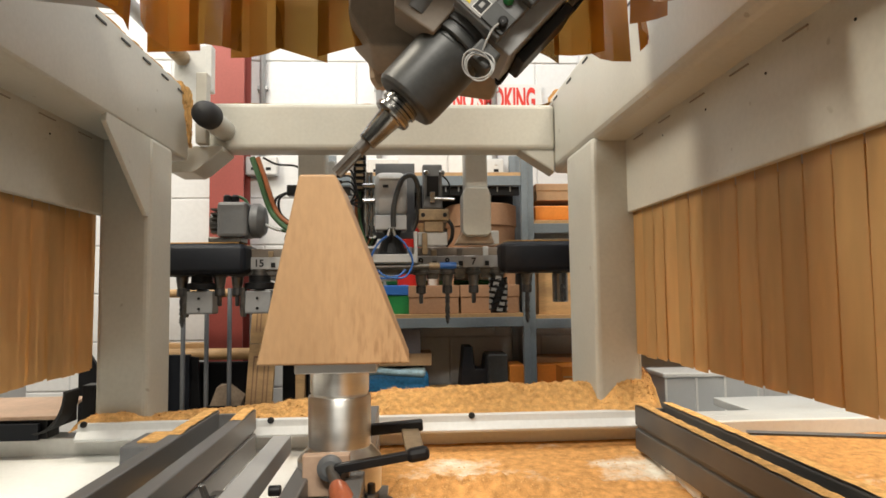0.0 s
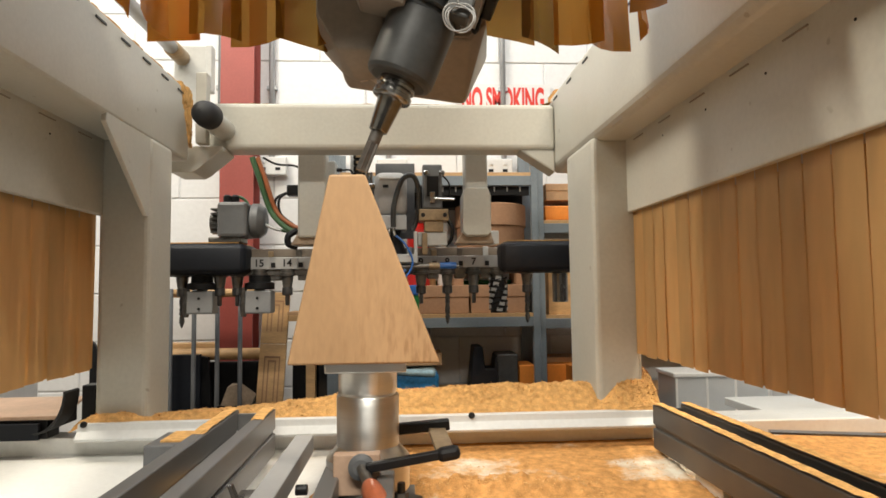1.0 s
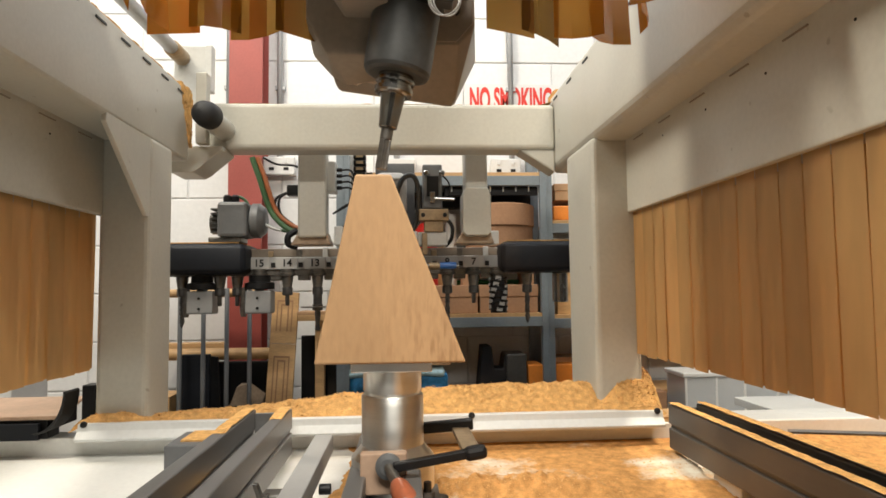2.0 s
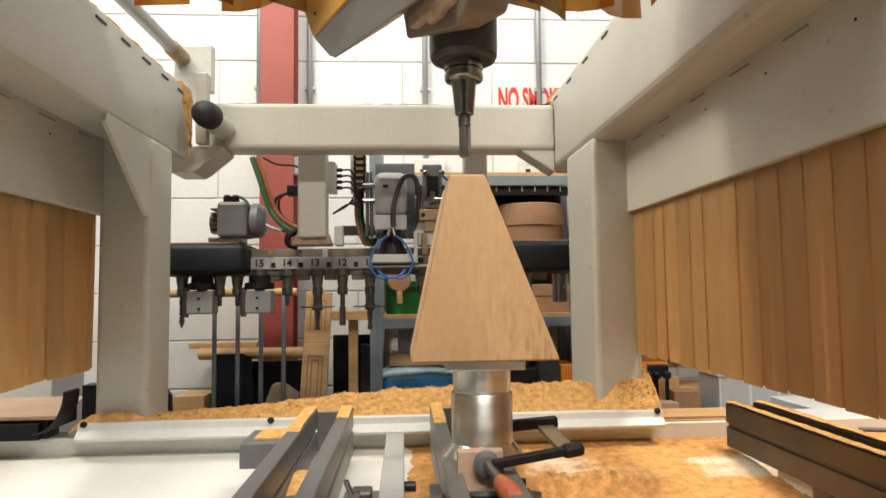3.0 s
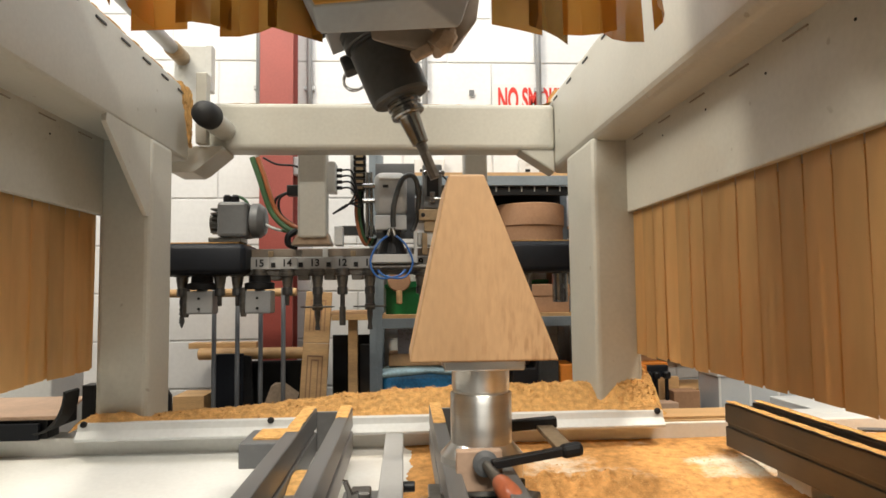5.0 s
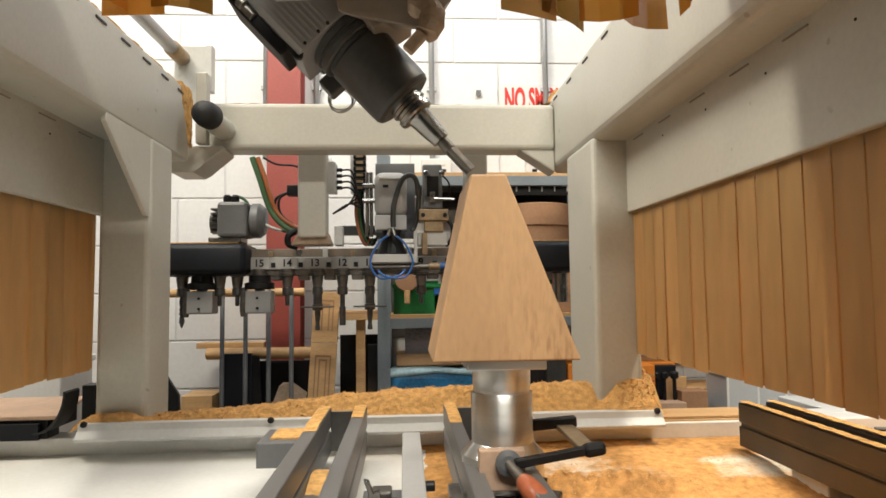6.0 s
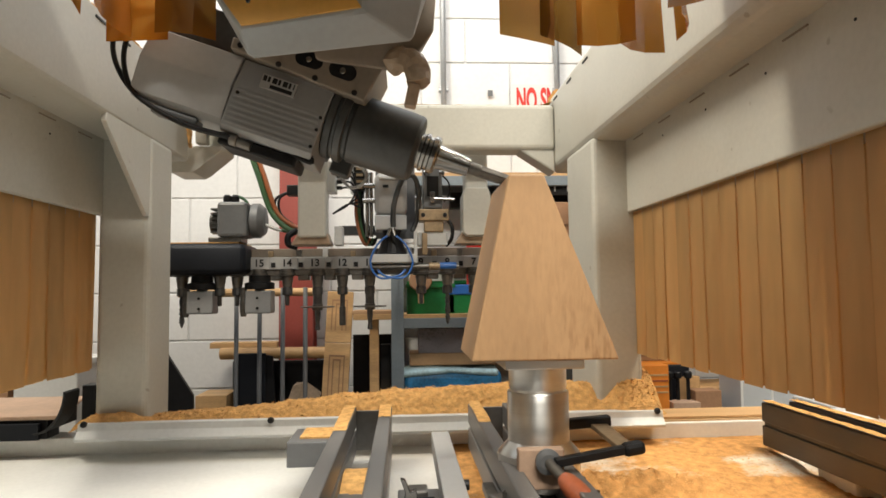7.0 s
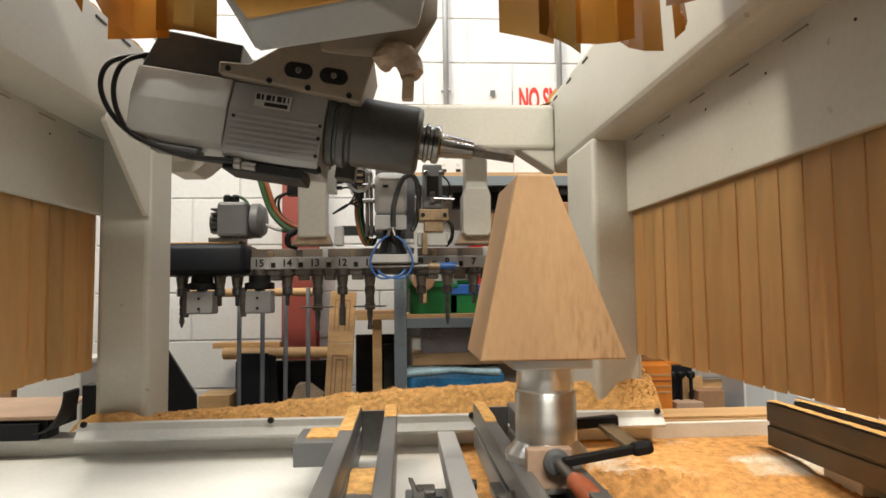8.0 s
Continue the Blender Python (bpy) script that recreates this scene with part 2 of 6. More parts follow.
# ---- building blocks ----
def mesh_of(name, bm, mat, smooth=False):
    bmesh.ops.recalc_face_normals(bm, faces=bm.faces)
    data = bpy.data.meshes.new(name)
    bm.to_mesh(data)
    bm.free()
    data.materials.append(mat)
    for p in data.polygons:
        p.use_smooth = True
    data.set_sharp_from_angle(angle=radians(60 if smooth else 14))
    return data


def part(name, bm, mat, parent=None, label="", smooth=False, kind=""):
    """Links a bmesh as one mesh object, under a thing or a part."""
    ob = new(name, mesh_of(name, bm, mat, smooth))
    if parent:
        ob.parent = parent
    return tagged(ob, label, kind=kind)


def thing(name, label, category, group="", kind="", at=(0, 0, 0)):
    ob = new(name)
    ob.empty_display_size = 0.05
    ob.location = at
    return tagged(ob, label, category, group, kind)


def box(x0, x1, y0, y1, z0, z1, bevel=0.0, segs=2, into=None, m=None):
    bm = bmesh.new()
    bmesh.ops.create_cube(bm, size=1)
    for v in bm.verts:
        v.co = Vector((x0 + (v.co.x + 0.5) * (x1 - x0), y0 + (v.co.y + 0.5) * (y1 - y0), z0 + (v.co.z + 0.5) * (z1 - z0)))
    if bevel:
        bmesh.ops.bevel(bm, geom=bm.edges[:], offset=bevel, segments=segs, affect="EDGES", profile=0.5)
    if m is not None:
        bmesh.ops.transform(bm, matrix=m, verts=bm.verts)
    return merge(into, bm)


def merge(into, bm):
    if into is None:
        return bm
    data = bpy.data.meshes.new("joined")
    bm.to_mesh(data)
    bm.free()
    into.from_mesh(data)
    bpy.data.meshes.remove(data)
    return into


def lathe(profile, segs=32, into=None, m=None):
    """A body turned round z from (radius, height) pairs."""
    bm = bmesh.new()
    rings = []
    for r, z in profile:
        rings.append([bm.verts.new((max(r, 1e-4) * math.cos(a), max(r, 1e-4) * math.sin(a), z)) for a in (2 * math.pi * i / segs for i in range(segs))])
    for a, b in zip(rings, rings[1:]):
        for i in range(segs):
            bm.faces.new((a[i], a[(i + 1) % segs], b[(i + 1) % segs], b[i]))
    bm.faces.new(rings[0][::-1])
    bm.faces.new(rings[-1])
    if m is not None:
        bmesh.ops.transform(bm, matrix=m, verts=bm.verts)
    return merge(into, bm)


def rod(a, b, r, r2=None, segs=16, into=None):
    a, b = Vector(a), Vector(b)
    m = Matrix.Translation(a) @ (b - a).to_track_quat("Z", "Y").to_matrix().to_4x4()
    length, r2 = (b - a).length, r if r2 is None else r2
    e = min(r, r2, length) * 0.12
    return lathe([(r - e, 0), (r, e), (r2, length - e), (r2 - e, length)], segs, into, m)


def prism(outline, axis, lo, hi, bevel=0.0, into=None, m=None, segs=2):
    """A plate: an outline of (u, v) pairs pushed along an axis ('x': u,v = y,z; 'y': x,z; 'z': x,y)."""
    bm = bmesh.new()

    def at(u, v, w):
        return {"x": (w, u, v), "y": (u, w, v), "z": (u, v, w)}[axis]
    low = [bm.verts.new(at(u, v, lo)) for u, v in outline]
    high = [bm.verts.new(at(u, v, hi)) for u, v in outline]
    bm.faces.new(low)
    bm.faces.new(high[::-1])
    for i in range(len(outline)):
        j = (i + 1) % len(outline)
        bm.faces.new((low[i], high[i], high[j], low[j]))
    bmesh.ops.recalc_face_normals(bm, faces=bm.faces)
    if bevel:
        bmesh.ops.bevel(bm, geom=bm.edges[:], offset=bevel, segments=segs, affect="EDGES", profile=0.5)
    if m is not None:
        bmesh.ops.transform(bm, matrix=m, verts=bm.verts)
    return merge(into, bm)


def tube(points, r, segs=8, into=None, steps=6):
    """A hose along a smooth line through the points."""
    pts = [Vector(p) for p in points]
    line = []
    for i in range(len(pts) - 1):
        p0, p1, p2, p3 = pts[max(i - 1, 0)], pts[i], pts[i + 1], pts[min(i + 2, len(pts) - 1)]
        for k in range(steps):
            t = k / steps
            line.append(0.5 * (2 * p1 + (p2 - p0) * t + (2 * p0 - 5 * p1 + 4 * p2 - p3) * t * t + (3 * p1 - p0 - 3 * p2 + p3) * t ** 3))
    line.append(pts[-1])
    bm = bmesh.new()
    rings, side = [], None
    for i, p in enumerate(line):
        way = (line[min(i + 1, len(line) - 1)] - line[max(i - 1, 0)]).normalized()
        side = way.orthogonal().normalized() if side is None else (side - way * side.dot(way)).normalized()
        up = way.cross(side)
        rings.append([bm.verts.new(p + r * (math.cos(a) * side + math.sin(a) * up)) for a in (2 * math.pi * k / segs for k in range(segs))])
    for a, b in zip(rings, rings[1:]):
        for i in range(segs):
            bm.faces.new((a[i], a[(i + 1) % segs], b[(i + 1) % segs], b[i]))
    bm.faces.new(rings[0][::-1])
    bm.faces.new(rings[-1])
    return merge(into, bm)


def raised(ob):
    """Lifts a thing from lens height to floor height."""
    ob.location.z += H
    return ob


RIDERS = []   # what is bolted to the gantry and runs along with it


def rider(ob):
    raised(ob)
    RIDERS.append(ob)
    return ob


# ---- hall ----
def hall():
    part("floor", box(-5, 5, -3.5, 3.4, -0.1, 0), DARKFLOOR, label="bare concrete workshop floor", kind="structure")
    part("ceiling", box(-5, 5, -3.5, 3.4, 4.0, 4.1), CEILPAINT, label="plain painted hall ceiling", kind="structure")
    part("wall_east", box(5, 5.2, -3.5, 3.6, -0.1, 4.1), HALLWALL, label="plain dark side wall closing the hall", kind="structure")
    part("wall_west", box(-5.2, -5, -3.5, 3.6, -0.1, 4.1), HALLWALL, label="plain dark side wall closing the hall", kind="structure")
    part("wall_south", box(-5.2, 5.2, -3.7, -3.5, -0.1, 4.1), HALLWALL, label="plain dark wall behind the machine", kind="structure")


def steel_column():
    c = thing("steel_column", "red oxide painted steel column before the block wall", "column", kind="structure")
    bm = box(-0.90, -0.745, 3.0, 3.012, 0, 4.0)
    box(-0.90, -0.745, 3.128, 3.14, 0, 4.0, into=bm)
    box(-0.828, -0.818, 3.012, 3.128, 0, 4.0, into=bm)
    part("i_section", bm, RED, c)


# ---- gantry: x to the right, y away from the lens, z against the lens ----
XL, XR = -0.655, 0.51      # inner faces of the side beams
BT, BB = 0.655, 0.40       # top and underside of the side beams
YC, YL, YE = 1.68, 1.975, 2.195   # front of the columns, far ends of the two beams
BTL = 0.622                # top of the left beam


def gantry():
    g = thing("gantry", "cream painted welded steel gantry of a wood router", "machine")
    part("side_beam", box(XL - 0.26, XL, -0.6, YL, BB, BTL, 0.014, 4), PAINT, g)
    part("side_beam", box(XR, XR + 0.26, -0.6, YE, BB, BT + 0.02, 0.032, 5), PAINT, g)
    # columns with a welded foot
    part("column", box(XL - 0.128, XL + 0.002, YC, YC + 0.158, -0.345, BB + 0.01, 0.014, 3), PAINT, g)
    part("column", box(XR - 0.002, XR + 0.122, YC, YC + 0.27, -0.345, BB + 0.01, 0.014, 3), PAINT, g)
    part("side_plate", box(XL - 0.135, XL - 0.118, -0.6, YC + 0.02, 0.203, BB + 0.01, 0.003), PAINT, g)
    part("side_plate", box(XR + 0.092, XR + 0.107, -0.6, YC + 0.0, 0.203, BB + 0.01, 0.003), PAINT, g)
    part("gusset", prism([(1.44, BB + 0.005), (YC + 0.01, BB + 0.005), (YC + 0.01, 0.20), (YC - 0.012, 0.20), (1.435, 0.385)], "x", XL - 0.014, XL - 0.002, 0.002), PAINT, g)
    # rear cross beam with end brackets
    part("cross_beam", box(XL + 0.02, XR, 2.09, 2.2, 0.467, 0.622, 0.016, 3), PAINT, g)
    part("end_bracket", prism([(XL - 0.085, 0.384), (XL - 0.014, 0.384), (XL + 0.004, 0.394), (XL + 0.080, 0.458), (XL + 0.080, 0.468), (XL - 0.085, 0.468)], "y", 2.05, 2.19, 0.003), PAINT, g)
    part("end_bracket", prism([(XR, 0.39), (XR - 0.12, 0.468), (XR, 0.468)], "y", 2.10, 2.19, 0.006), PAINT, g)
    stop = part("buffer_pipe", rod((-0.583, 1.94, 0.527), (-0.580, 2.10, 0.528), 0.034, segs=24), PAINT, g, smooth=True)
    part("rubber_buffer", lathe([(0.0, 0), (0.022, 0.004), (0.036, 0.02), (0.04, 0.045), (0.04, 0.075)], 24,
         m=Matrix.Translation((-0.589, 1.868, 0.530)) @ Vector((0.013, 0.16, 0.007)).to_track_quat("Z", "Y").to_matrix().to_4x4()), RUBBER, stop, "black rubber buffer", smooth=True)
    # rear hangers for the tool rack
    part("hanger", box(-0.370, -0.272, 2.24, 2.33, 0.19, 0.66, 0.008), PAINT, g)
    part("hanger", box(0.217, 0.299, 2.24, 2.33, 0.19, 0.66, 0.008), PAINT, g)
    part("hanger_shoe", prism([(0.208, 0.205), (0.22, 0.192), (0.296, 0.192), (0.308, 0.205), (0.308, 0.335), (0.298, 0.362), (0.218, 0.362), (0.208, 0.335)], "y", 2.23, 2.34, 0.004), PAINT, g)
    # dark slots along the tops of the side beams and screws on their plates
    slot = box(-0.001, 0.002, -0.024, 0.024, -0.0024, 0.0024)
    slot_mesh = mesh_of("slot", slot, BLACK)
    for i in range(9):
        for x, y, z in ((XL + 0.0005, 1.893 - i * 0.124, 0.596), (XR - 0.0015, 2.074 - i * 0.176, 0.638)):
            ob = new("slot", slot_mesh)
            ob.parent, ob.location = g, (x, y, z)
    screw = lathe([(0.0024, 0), (0.0024, 0.0012), (0.0015, 0.0016)], 10, m=pose(0, 0, 0, 0, -90, 0))
    screw_mesh = mesh_of("screw", screw, BLACK)
    for i in range(6):
        for x, turn in ((XR + 0.092, 0), (XL - 0.118, 180)):
            ob = new("screw", screw_mesh)
            ob.parent, ob.matrix_basis = g, pose(x, 1.429 - i * 0.212, 0.353, 0, 0, turn)
    # stitch welds along the tops of the side plates
    seam_mesh = mesh_of("weld_seam", box(-0.0015, 0.0015, -0.032, 0.032, -0.0014, 0.0014, 0.0005, 1), BROWNPLATE)
    for i in range(8):
        for x in (XR + 0.0905, XL - 0.1165):
            ob = new("weld_seam", seam_mesh)
            ob.parent, ob.location = g, (x, 1.581 - i * 0.165, BB - 0.013)
    return rider(g)


def strip_mesh(w, h, seed):
    rnd = random.Random(seed)
    bm = bmesh.new()
    cols, rows = 4, 6
    lean, bow = rnd.uniform(-0.002, 0.002), rnd.uniform(-0.0025, 0.0025)
    grid = []
    for j in range(rows + 1):
        z = -h * j / rows
        row = []
        for i in range(cols + 1):
            s = i / cols
            k = (j / rows) ** 1.5
            row.append(bm.verts.new((bow * k * (2 * s - 1) ** 2 + lean * k, -w * (s - 0.5) * (1 - 0.02 * k) + lean * k * 0.5, z)))
        grid.append(row)
    for j in range(rows):
        for i in range(cols):
            bm.faces.new((grid[j][i], grid[j][i + 1], grid[j + 1][i + 1], grid[j + 1][i]))
    bmesh.ops.solidify(bm, geom=bm.faces[:], thickness=0.0025)
    return bm


def side_curtains():
    for x, top, sign in ((XL - 0.145, 0.215, -1), (XR + 0.112, 0.215, 1)):
        c = thing("strip_curtain", "tan strip curtain hanging under the gantry side plate", "curtain", "side curtains")
        part("rail", box(x - 0.004, x + 0.004, -0.55, YC - 0.04, 0.19, 0.235, 0.001), PAINT, c)
        for row in (0, 1):
            for i in range(31):
                bm = strip_mesh(0.0632, (0.405 if sign < 0 else 0.388) + 0.002 * math.sin(i * 1.7) - 0.002 * row, i + (0 if sign < 0 else 50) + 100 * row)
                ob = part("strip", bm, STRIPWOOD, c)
                ob.matrix_basis = pose(x - sign * (0.008 - 0.0055 * row), YC - 0.043 - (i - 0.5 * row) * 0.0665, top, 0.5 * math.sin(i * 3.1), 0, 1.5 * math.sin(i * 2.3 + row))
        rider(c)


def tray():
    t = thing("dust_tray", "pale grey sheet metal tray along the gantry foot", "tray")
    part("floor_sheet", box(-0.80, 0.655, 1.62, 1.88, -0.352, -0.345), TRAYPAINT, t)
    lip = prism([(1.615, -0.312), (1.64, -0.312), (1.64, -0.345), (1.622, -0.345), (1.60, -0.352), (1.596, -0.345), (1.612, -0.328)], "x", -0.79, 0.655, 0.0015)
    part("front_lip", lip, TRAYPAINT, t)
    for x in (-0.775, -0.33, 0.165, 0.64):
        part("screw", lathe([(0.008, 0), (0.008, 0.006), (0.005, 0.009)], 12, m=pose(x, 1.617, -0.314, 75, 0, 0)), BLACK, t)
    arc = [(-0.905 + 0.072 * math.sin(a), -0.235 - 0.10 * math.cos(a)) for a in (math.pi / 2 * i / 10 for i in range(11))]
    guard = prism(arc + [(u + 0.006, v - 0.004) for u, v in arc[::-1]], "y", 1.628, 1.70, 0.002)
    part("duct_end", box(-0.828, -0.795, 1.71, 1.76, -0.345, -0.232, 0.003), BLACK, t)
    part("rubber_wiper", guard, RUBBER, t, "curved black rubber wiper")
    rider(t)


def dust_height(x, y):
    """The heap of sawdust along the tray."""
    mid = 0.078 / (1 + math.exp(-(x + 0.25) / 0.16)) + 0.011 + 0.012 / (1 + math.exp((x + 0.15) / 0.1))
    right = 0.048 * math.exp(-((x - 0.605) / 0.068) ** 4) - 0.010 * math.exp(-((x - 0.52) / 0.03) ** 2)
    left = 0.036 * math.exp(-((x + 0.725) / 0.085) ** 4) * math.exp(-((y - 1.655) / 0.04) ** 2)
    across = math.exp(-((y - 1.745) / 0.095) ** 2)
    rough = 0.007 * noise.noise((x * 16, y * 16, 2)) + 0.005 * noise.noise((x * 50, y * 50, 5)) + 0.0035 * noise.noise((x * 130, y * 130, 1))
    near = math.exp(-((y - 1.70) / 0.07) ** 2)
    return max(0.0, (mid * across + right * near + left + rough * (0.3 + across * 0.8)))


def heap(name, x0, x1, y0, y1, nx, ny, base, height, label, category="sawdust", mat=None):
    bm = bmesh.new()
    grid = [[bm.verts.new((x0 + (x1 - x0) * i / nx, y0 + (y1 - y0) * j / ny, base + height(x0 + (x1 - x0) * i / nx, y0 + (y1 - y0) * j / ny))) for i in range(nx + 1)] for j in range(ny + 1)]
    for j in range(ny):
        for i in range(nx):
            bm.faces.new((grid[j][i], grid[j][i + 1], grid[j + 1][i + 1], grid[j + 1][i]))
    ob = part(name, bm, mat or SAWDUST, kind="stuff", smooth=True)
    return tagged(ob, label, category)


def chips(name, count, spot, label, size=0.004, seed=1):
    """Loose curls and flakes lying on the dust, joined into one object."""
    rnd = random.Random(seed)
    verts, faces = [], []
    for _ in range(count):
        p, lift = spot(rnd)
        m = Matrix.Translation(Vector(p) + Vector((0, 0, lift))) @ Euler((rnd.uniform(-0.3, 0.3), rnd.uniform(-0.3, 0.3), rnd.uniform(0, 6.3))).to_matrix().to_4x4()
        a, b, c = size * rnd.uniform(0.5, 1.6), size * rnd.uniform(0.3, 0.8), size * rnd.uniform(0.12, 0.35)
        n = len(verts)
        for x, y, z in ((-a, -b, 0), (a, -b, c), (a, b, 0), (-a, b, c), (0, 0, c * 2.4)):
            verts.append(m @ Vector((x, y, z)))
        faces += [(n, n + 1, n + 4), (n + 1, n + 2, n + 4), (n + 2, n + 3, n + 4), (n + 3, n, n + 4), (n, n + 3, n + 2, n + 1)]
    data = bpy.data.meshes.new(name)
    data.from_pydata(verts, [], faces)
    data.materials.append(CHIPS)
    return tagged(new(name, data), label, "wood chips", kind="stuff")


def tray_dust():
    rider(heap("sawdust_heap", -0.815, 0.66, 1.622, 1.868, 460, 76, -0.343, dust_height, "loose orange brown sawdust heaped in the gantry tray"))

    def spot(rnd):
        x, y = rnd.uniform(-0.81, 0.655), 1.625 + 0.235 * rnd.random() ** 1.3
        return (x, y, -0.343 + dust_height(x, y)), 0.0004
    rider(chips("wood_chips", 14000, spot, "fine wood chips lying on the sawdust heap", 0.0017))

    def curl(rnd):
        far = rnd.random() < 0.45
        x, y = (rnd.gauss(0.598, 0.032), rnd.gauss(1.69, 0.035)) if far else (rnd.uniform(-0.78, 0.60), rnd.uniform(1.63, 1.80))
        x, y = min(0.652, x), max(1.63, y)
        return (x, y, -0.341 + dust_height(x, y))
    rider(shavings("wood_shavings", 1500, curl, "curled wood shavings tangled on the sawdust heap"))


def shavings(name, count, spot, label, seed=4):
    """Thin curled ribbons of wood tangled on a mound, joined into one object."""
    rnd = random.Random(seed)
    verts, faces = [], []
    for _ in range(count):
        m = Matrix.Translation(spot(rnd)) @ Euler((rnd.uniform(-0.7, 0.7), rnd.uniform(-0.7, 0.7), rnd.uniform(0, 6.3))).to_matrix().to_4x4()
        r, w, span = rnd.uniform(0.0018, 0.0045), rnd.uniform(0.0009, 0.002), rnd.uniform(0.8, 2.2)
        n, steps = len(verts), 5
        for k in range(steps + 1):
            a = span * (k / steps - 0.5)
            for side in (-w, w):
                verts.append(m @ Vector((r * math.sin(a), side, r * (math.cos(a) - 0.5))))
        faces += [(n + 2 * k, n + 2 * k + 1, n + 2 * k + 3, n + 2 * k + 2) for k in range(steps)]
    data = bpy.data.meshes.new(name)
    data.from_pydata(verts, [], faces)
    data.materials.append(CHIPS)
    return tagged(new(name, data), label, "wood shavings", kind="stuff")


# ---- the bed, which stands still in the hall ----
def bed():
    b = thing("machine_bed", "white painted steel chip pan under the machine rails", "machine bed")
    part("pan_floor", prism([(-0.4, -0.448), (-0.4, -0.44), (1.2, -0.44), (1.665, -0.396), (1.665, -0.404), (1.2, -0.448)], "x", -2.2, 2.4), PANPAINT, b)
    part("back_wall", box(-2.2, 2.4, 1.665, 1.68, -0.455, -0.3545, 0.003), PANPAINT, b)
    part("back_ledge", box(-2.2, 2.4, 1.682, 1.80, -0.375, -0.3665, 0.003), TRAYPAINT, b)
    part("side_ledge", box(0.25, 2.4, 1.801, 1.87, -0.375, -0.3665, 0.003), TRAYPAINT, b)
    part("plinth", box(-2.15, 2.35, -0.38, 1.97, -H, -0.455), TRAYPAINT, b)
    raised(b)


def pan_dust(x, y):
    edge = 1 / (1 + math.exp(-(x + 0.20 + 0.10 * noise.noise((x * 3, y * 3, 9))) / 0.03))
    lumps = 0.011 + 0.010 * noise.noise((x * 3.1, y * 3.1, 3)) + 0.006 * noise.noise((x * 14, y * 14, 4)) + 0.004 * noise.noise((x * 60, y * 60, 7))
    slope = 0.044 * min(1, max(0, (y - 1.2) / 0.465))
    lumps *= 1 - 0.75 * min(1, max(0, (y - 1.35) / 0.3))
    pile = 0.032 * math.exp(-((y - 1.335) / 0.045) ** 2 - ((x - 0.12) / 0.20) ** 4) * (1 + 0.5 * noise.noise((x * 40, y * 40, 8)))
    return slope + max(-0.004, edge * (lumps + pile) - 0.004 * (1 - edge))


def rail(x0, x1, y1, z1, label, mat):
    """A pair of slotted aluminium beams with a deep groove between, closed by a plate at the far end."""
    r = thing("table_rail", label, "rail", "table rails")
    w = (x1 - x0) * 0.25
    for a, b, face in ((x0, x0 + w, x0), (x1 - w, x1, x1)):
        bm = box(a, b, -0.3, y1, z1 - 0.047, z1, 0.003)
        box(a + 0.006, b - 0.006, -0.3, y1 - 0.002, z1 - 0.056, z1 - 0.047, into=bm)
        box(a, b, -0.3, y1, z1 - 0.105, z1 - 0.056, 0.003, into=bm)
        part("slotted_beam", bm, mat, r)
    part("end_plate", box(x0 + w, x1 - w, y1 - 0.012, y1 - 0.003, z1 - 0.1, z1 - 0.008, 0.001), mat, r)
    part("web", box(x0 + w, x1 - w, -0.3, y1 - 0.25, z1 - 0.085, z1 - 0.075), mat, r)
    part("leg", box(x0 + 0.02, x1 - 0.02, y1 - 0.30, y1 - 0.18, -0.442, z1 - 0.104, 0.003), PANPAINT, r)
    part("leg", box(x0 + 0.02, x1 - 0.02, 0.1, 0.22, -0.442, z1 - 0.104, 0.003), PANPAINT, r)
    raised(r)
    return r


def rails():
    rail(-0.466, -0.353, 1.56, -0.276, "grey slotted aluminium table rail dusted with sawdust", ALU)
    rail(-0.171, -0.062, 1.55, -0.272, "grey slotted aluminium table rail under the pedestal", ALU)
    rail(0.560, 0.654, 1.556, -0.286, "grey slotted aluminium table rail beside the chip pan", SHADEALU)


def pedestal():
    p = thing("pedestal", "turned aluminium pedestal clamped on the table rail", "pedestal", at=(-0.105, 1.045, 0))
    part("top_plate", box(-0.062, 0.062, -0.062, 0.062, -0.124, -0.109, 0.002), TURNED, p)
    part("neck", lathe([(0.0455, -0.160), (0.0465, -0.158), (0.0470, -0.124)], 56), TURNED, p, smooth=True)
    part("barrel", lathe([(0.0495, -0.243), (0.0495, -0.166), (0.0485, -0.1645), (0.045, -0.1645), (0.045, -0.160)], 56), TURNED, p, smooth=True)
    part("flange", lathe([(0.064, -0.312), (0.066, -0.309), (0.066, -0.262), (0.063, -0.258), (0.0495, -0.243)], 48), TURNED, p)
    raised(p)


def workpiece():
    w = thing("workpiece", "pale hardwood block milled to a tapered wedge", "wood block")
    y0, y1, zb, zt = 0.968, 1.165, -0.1088, 0.178
    bm = bmesh.new()
    front = [(-0.2205, zb), (0.0075, zb), (-0.1035, zt), (-0.158, zt)]
    a = [bm.verts.new((x, y0, z)) for x, z in front]
    b = [bm.verts.new((x, y1, z)) for x, z in front]
    bm.faces.new(a), bm.faces.new(b[::-1])
    for i in range(4):
        j = (i + 1) % 4
        bm.faces.new((a[i], b[i], b[j], a[j]))
    bmesh.ops.recalc_face_normals(bm, faces=bm.faces)
    bmesh.ops.bevel(bm, geom=bm.edges[:], offset=0.0035, segments=3, affect="EDGES", profile=0.5)
    part("milled_block", bm, WORKWOOD, w)
    raised(w)


# ---- router head ----
PIVOT = Vector((-0.142, 0, 0.212))


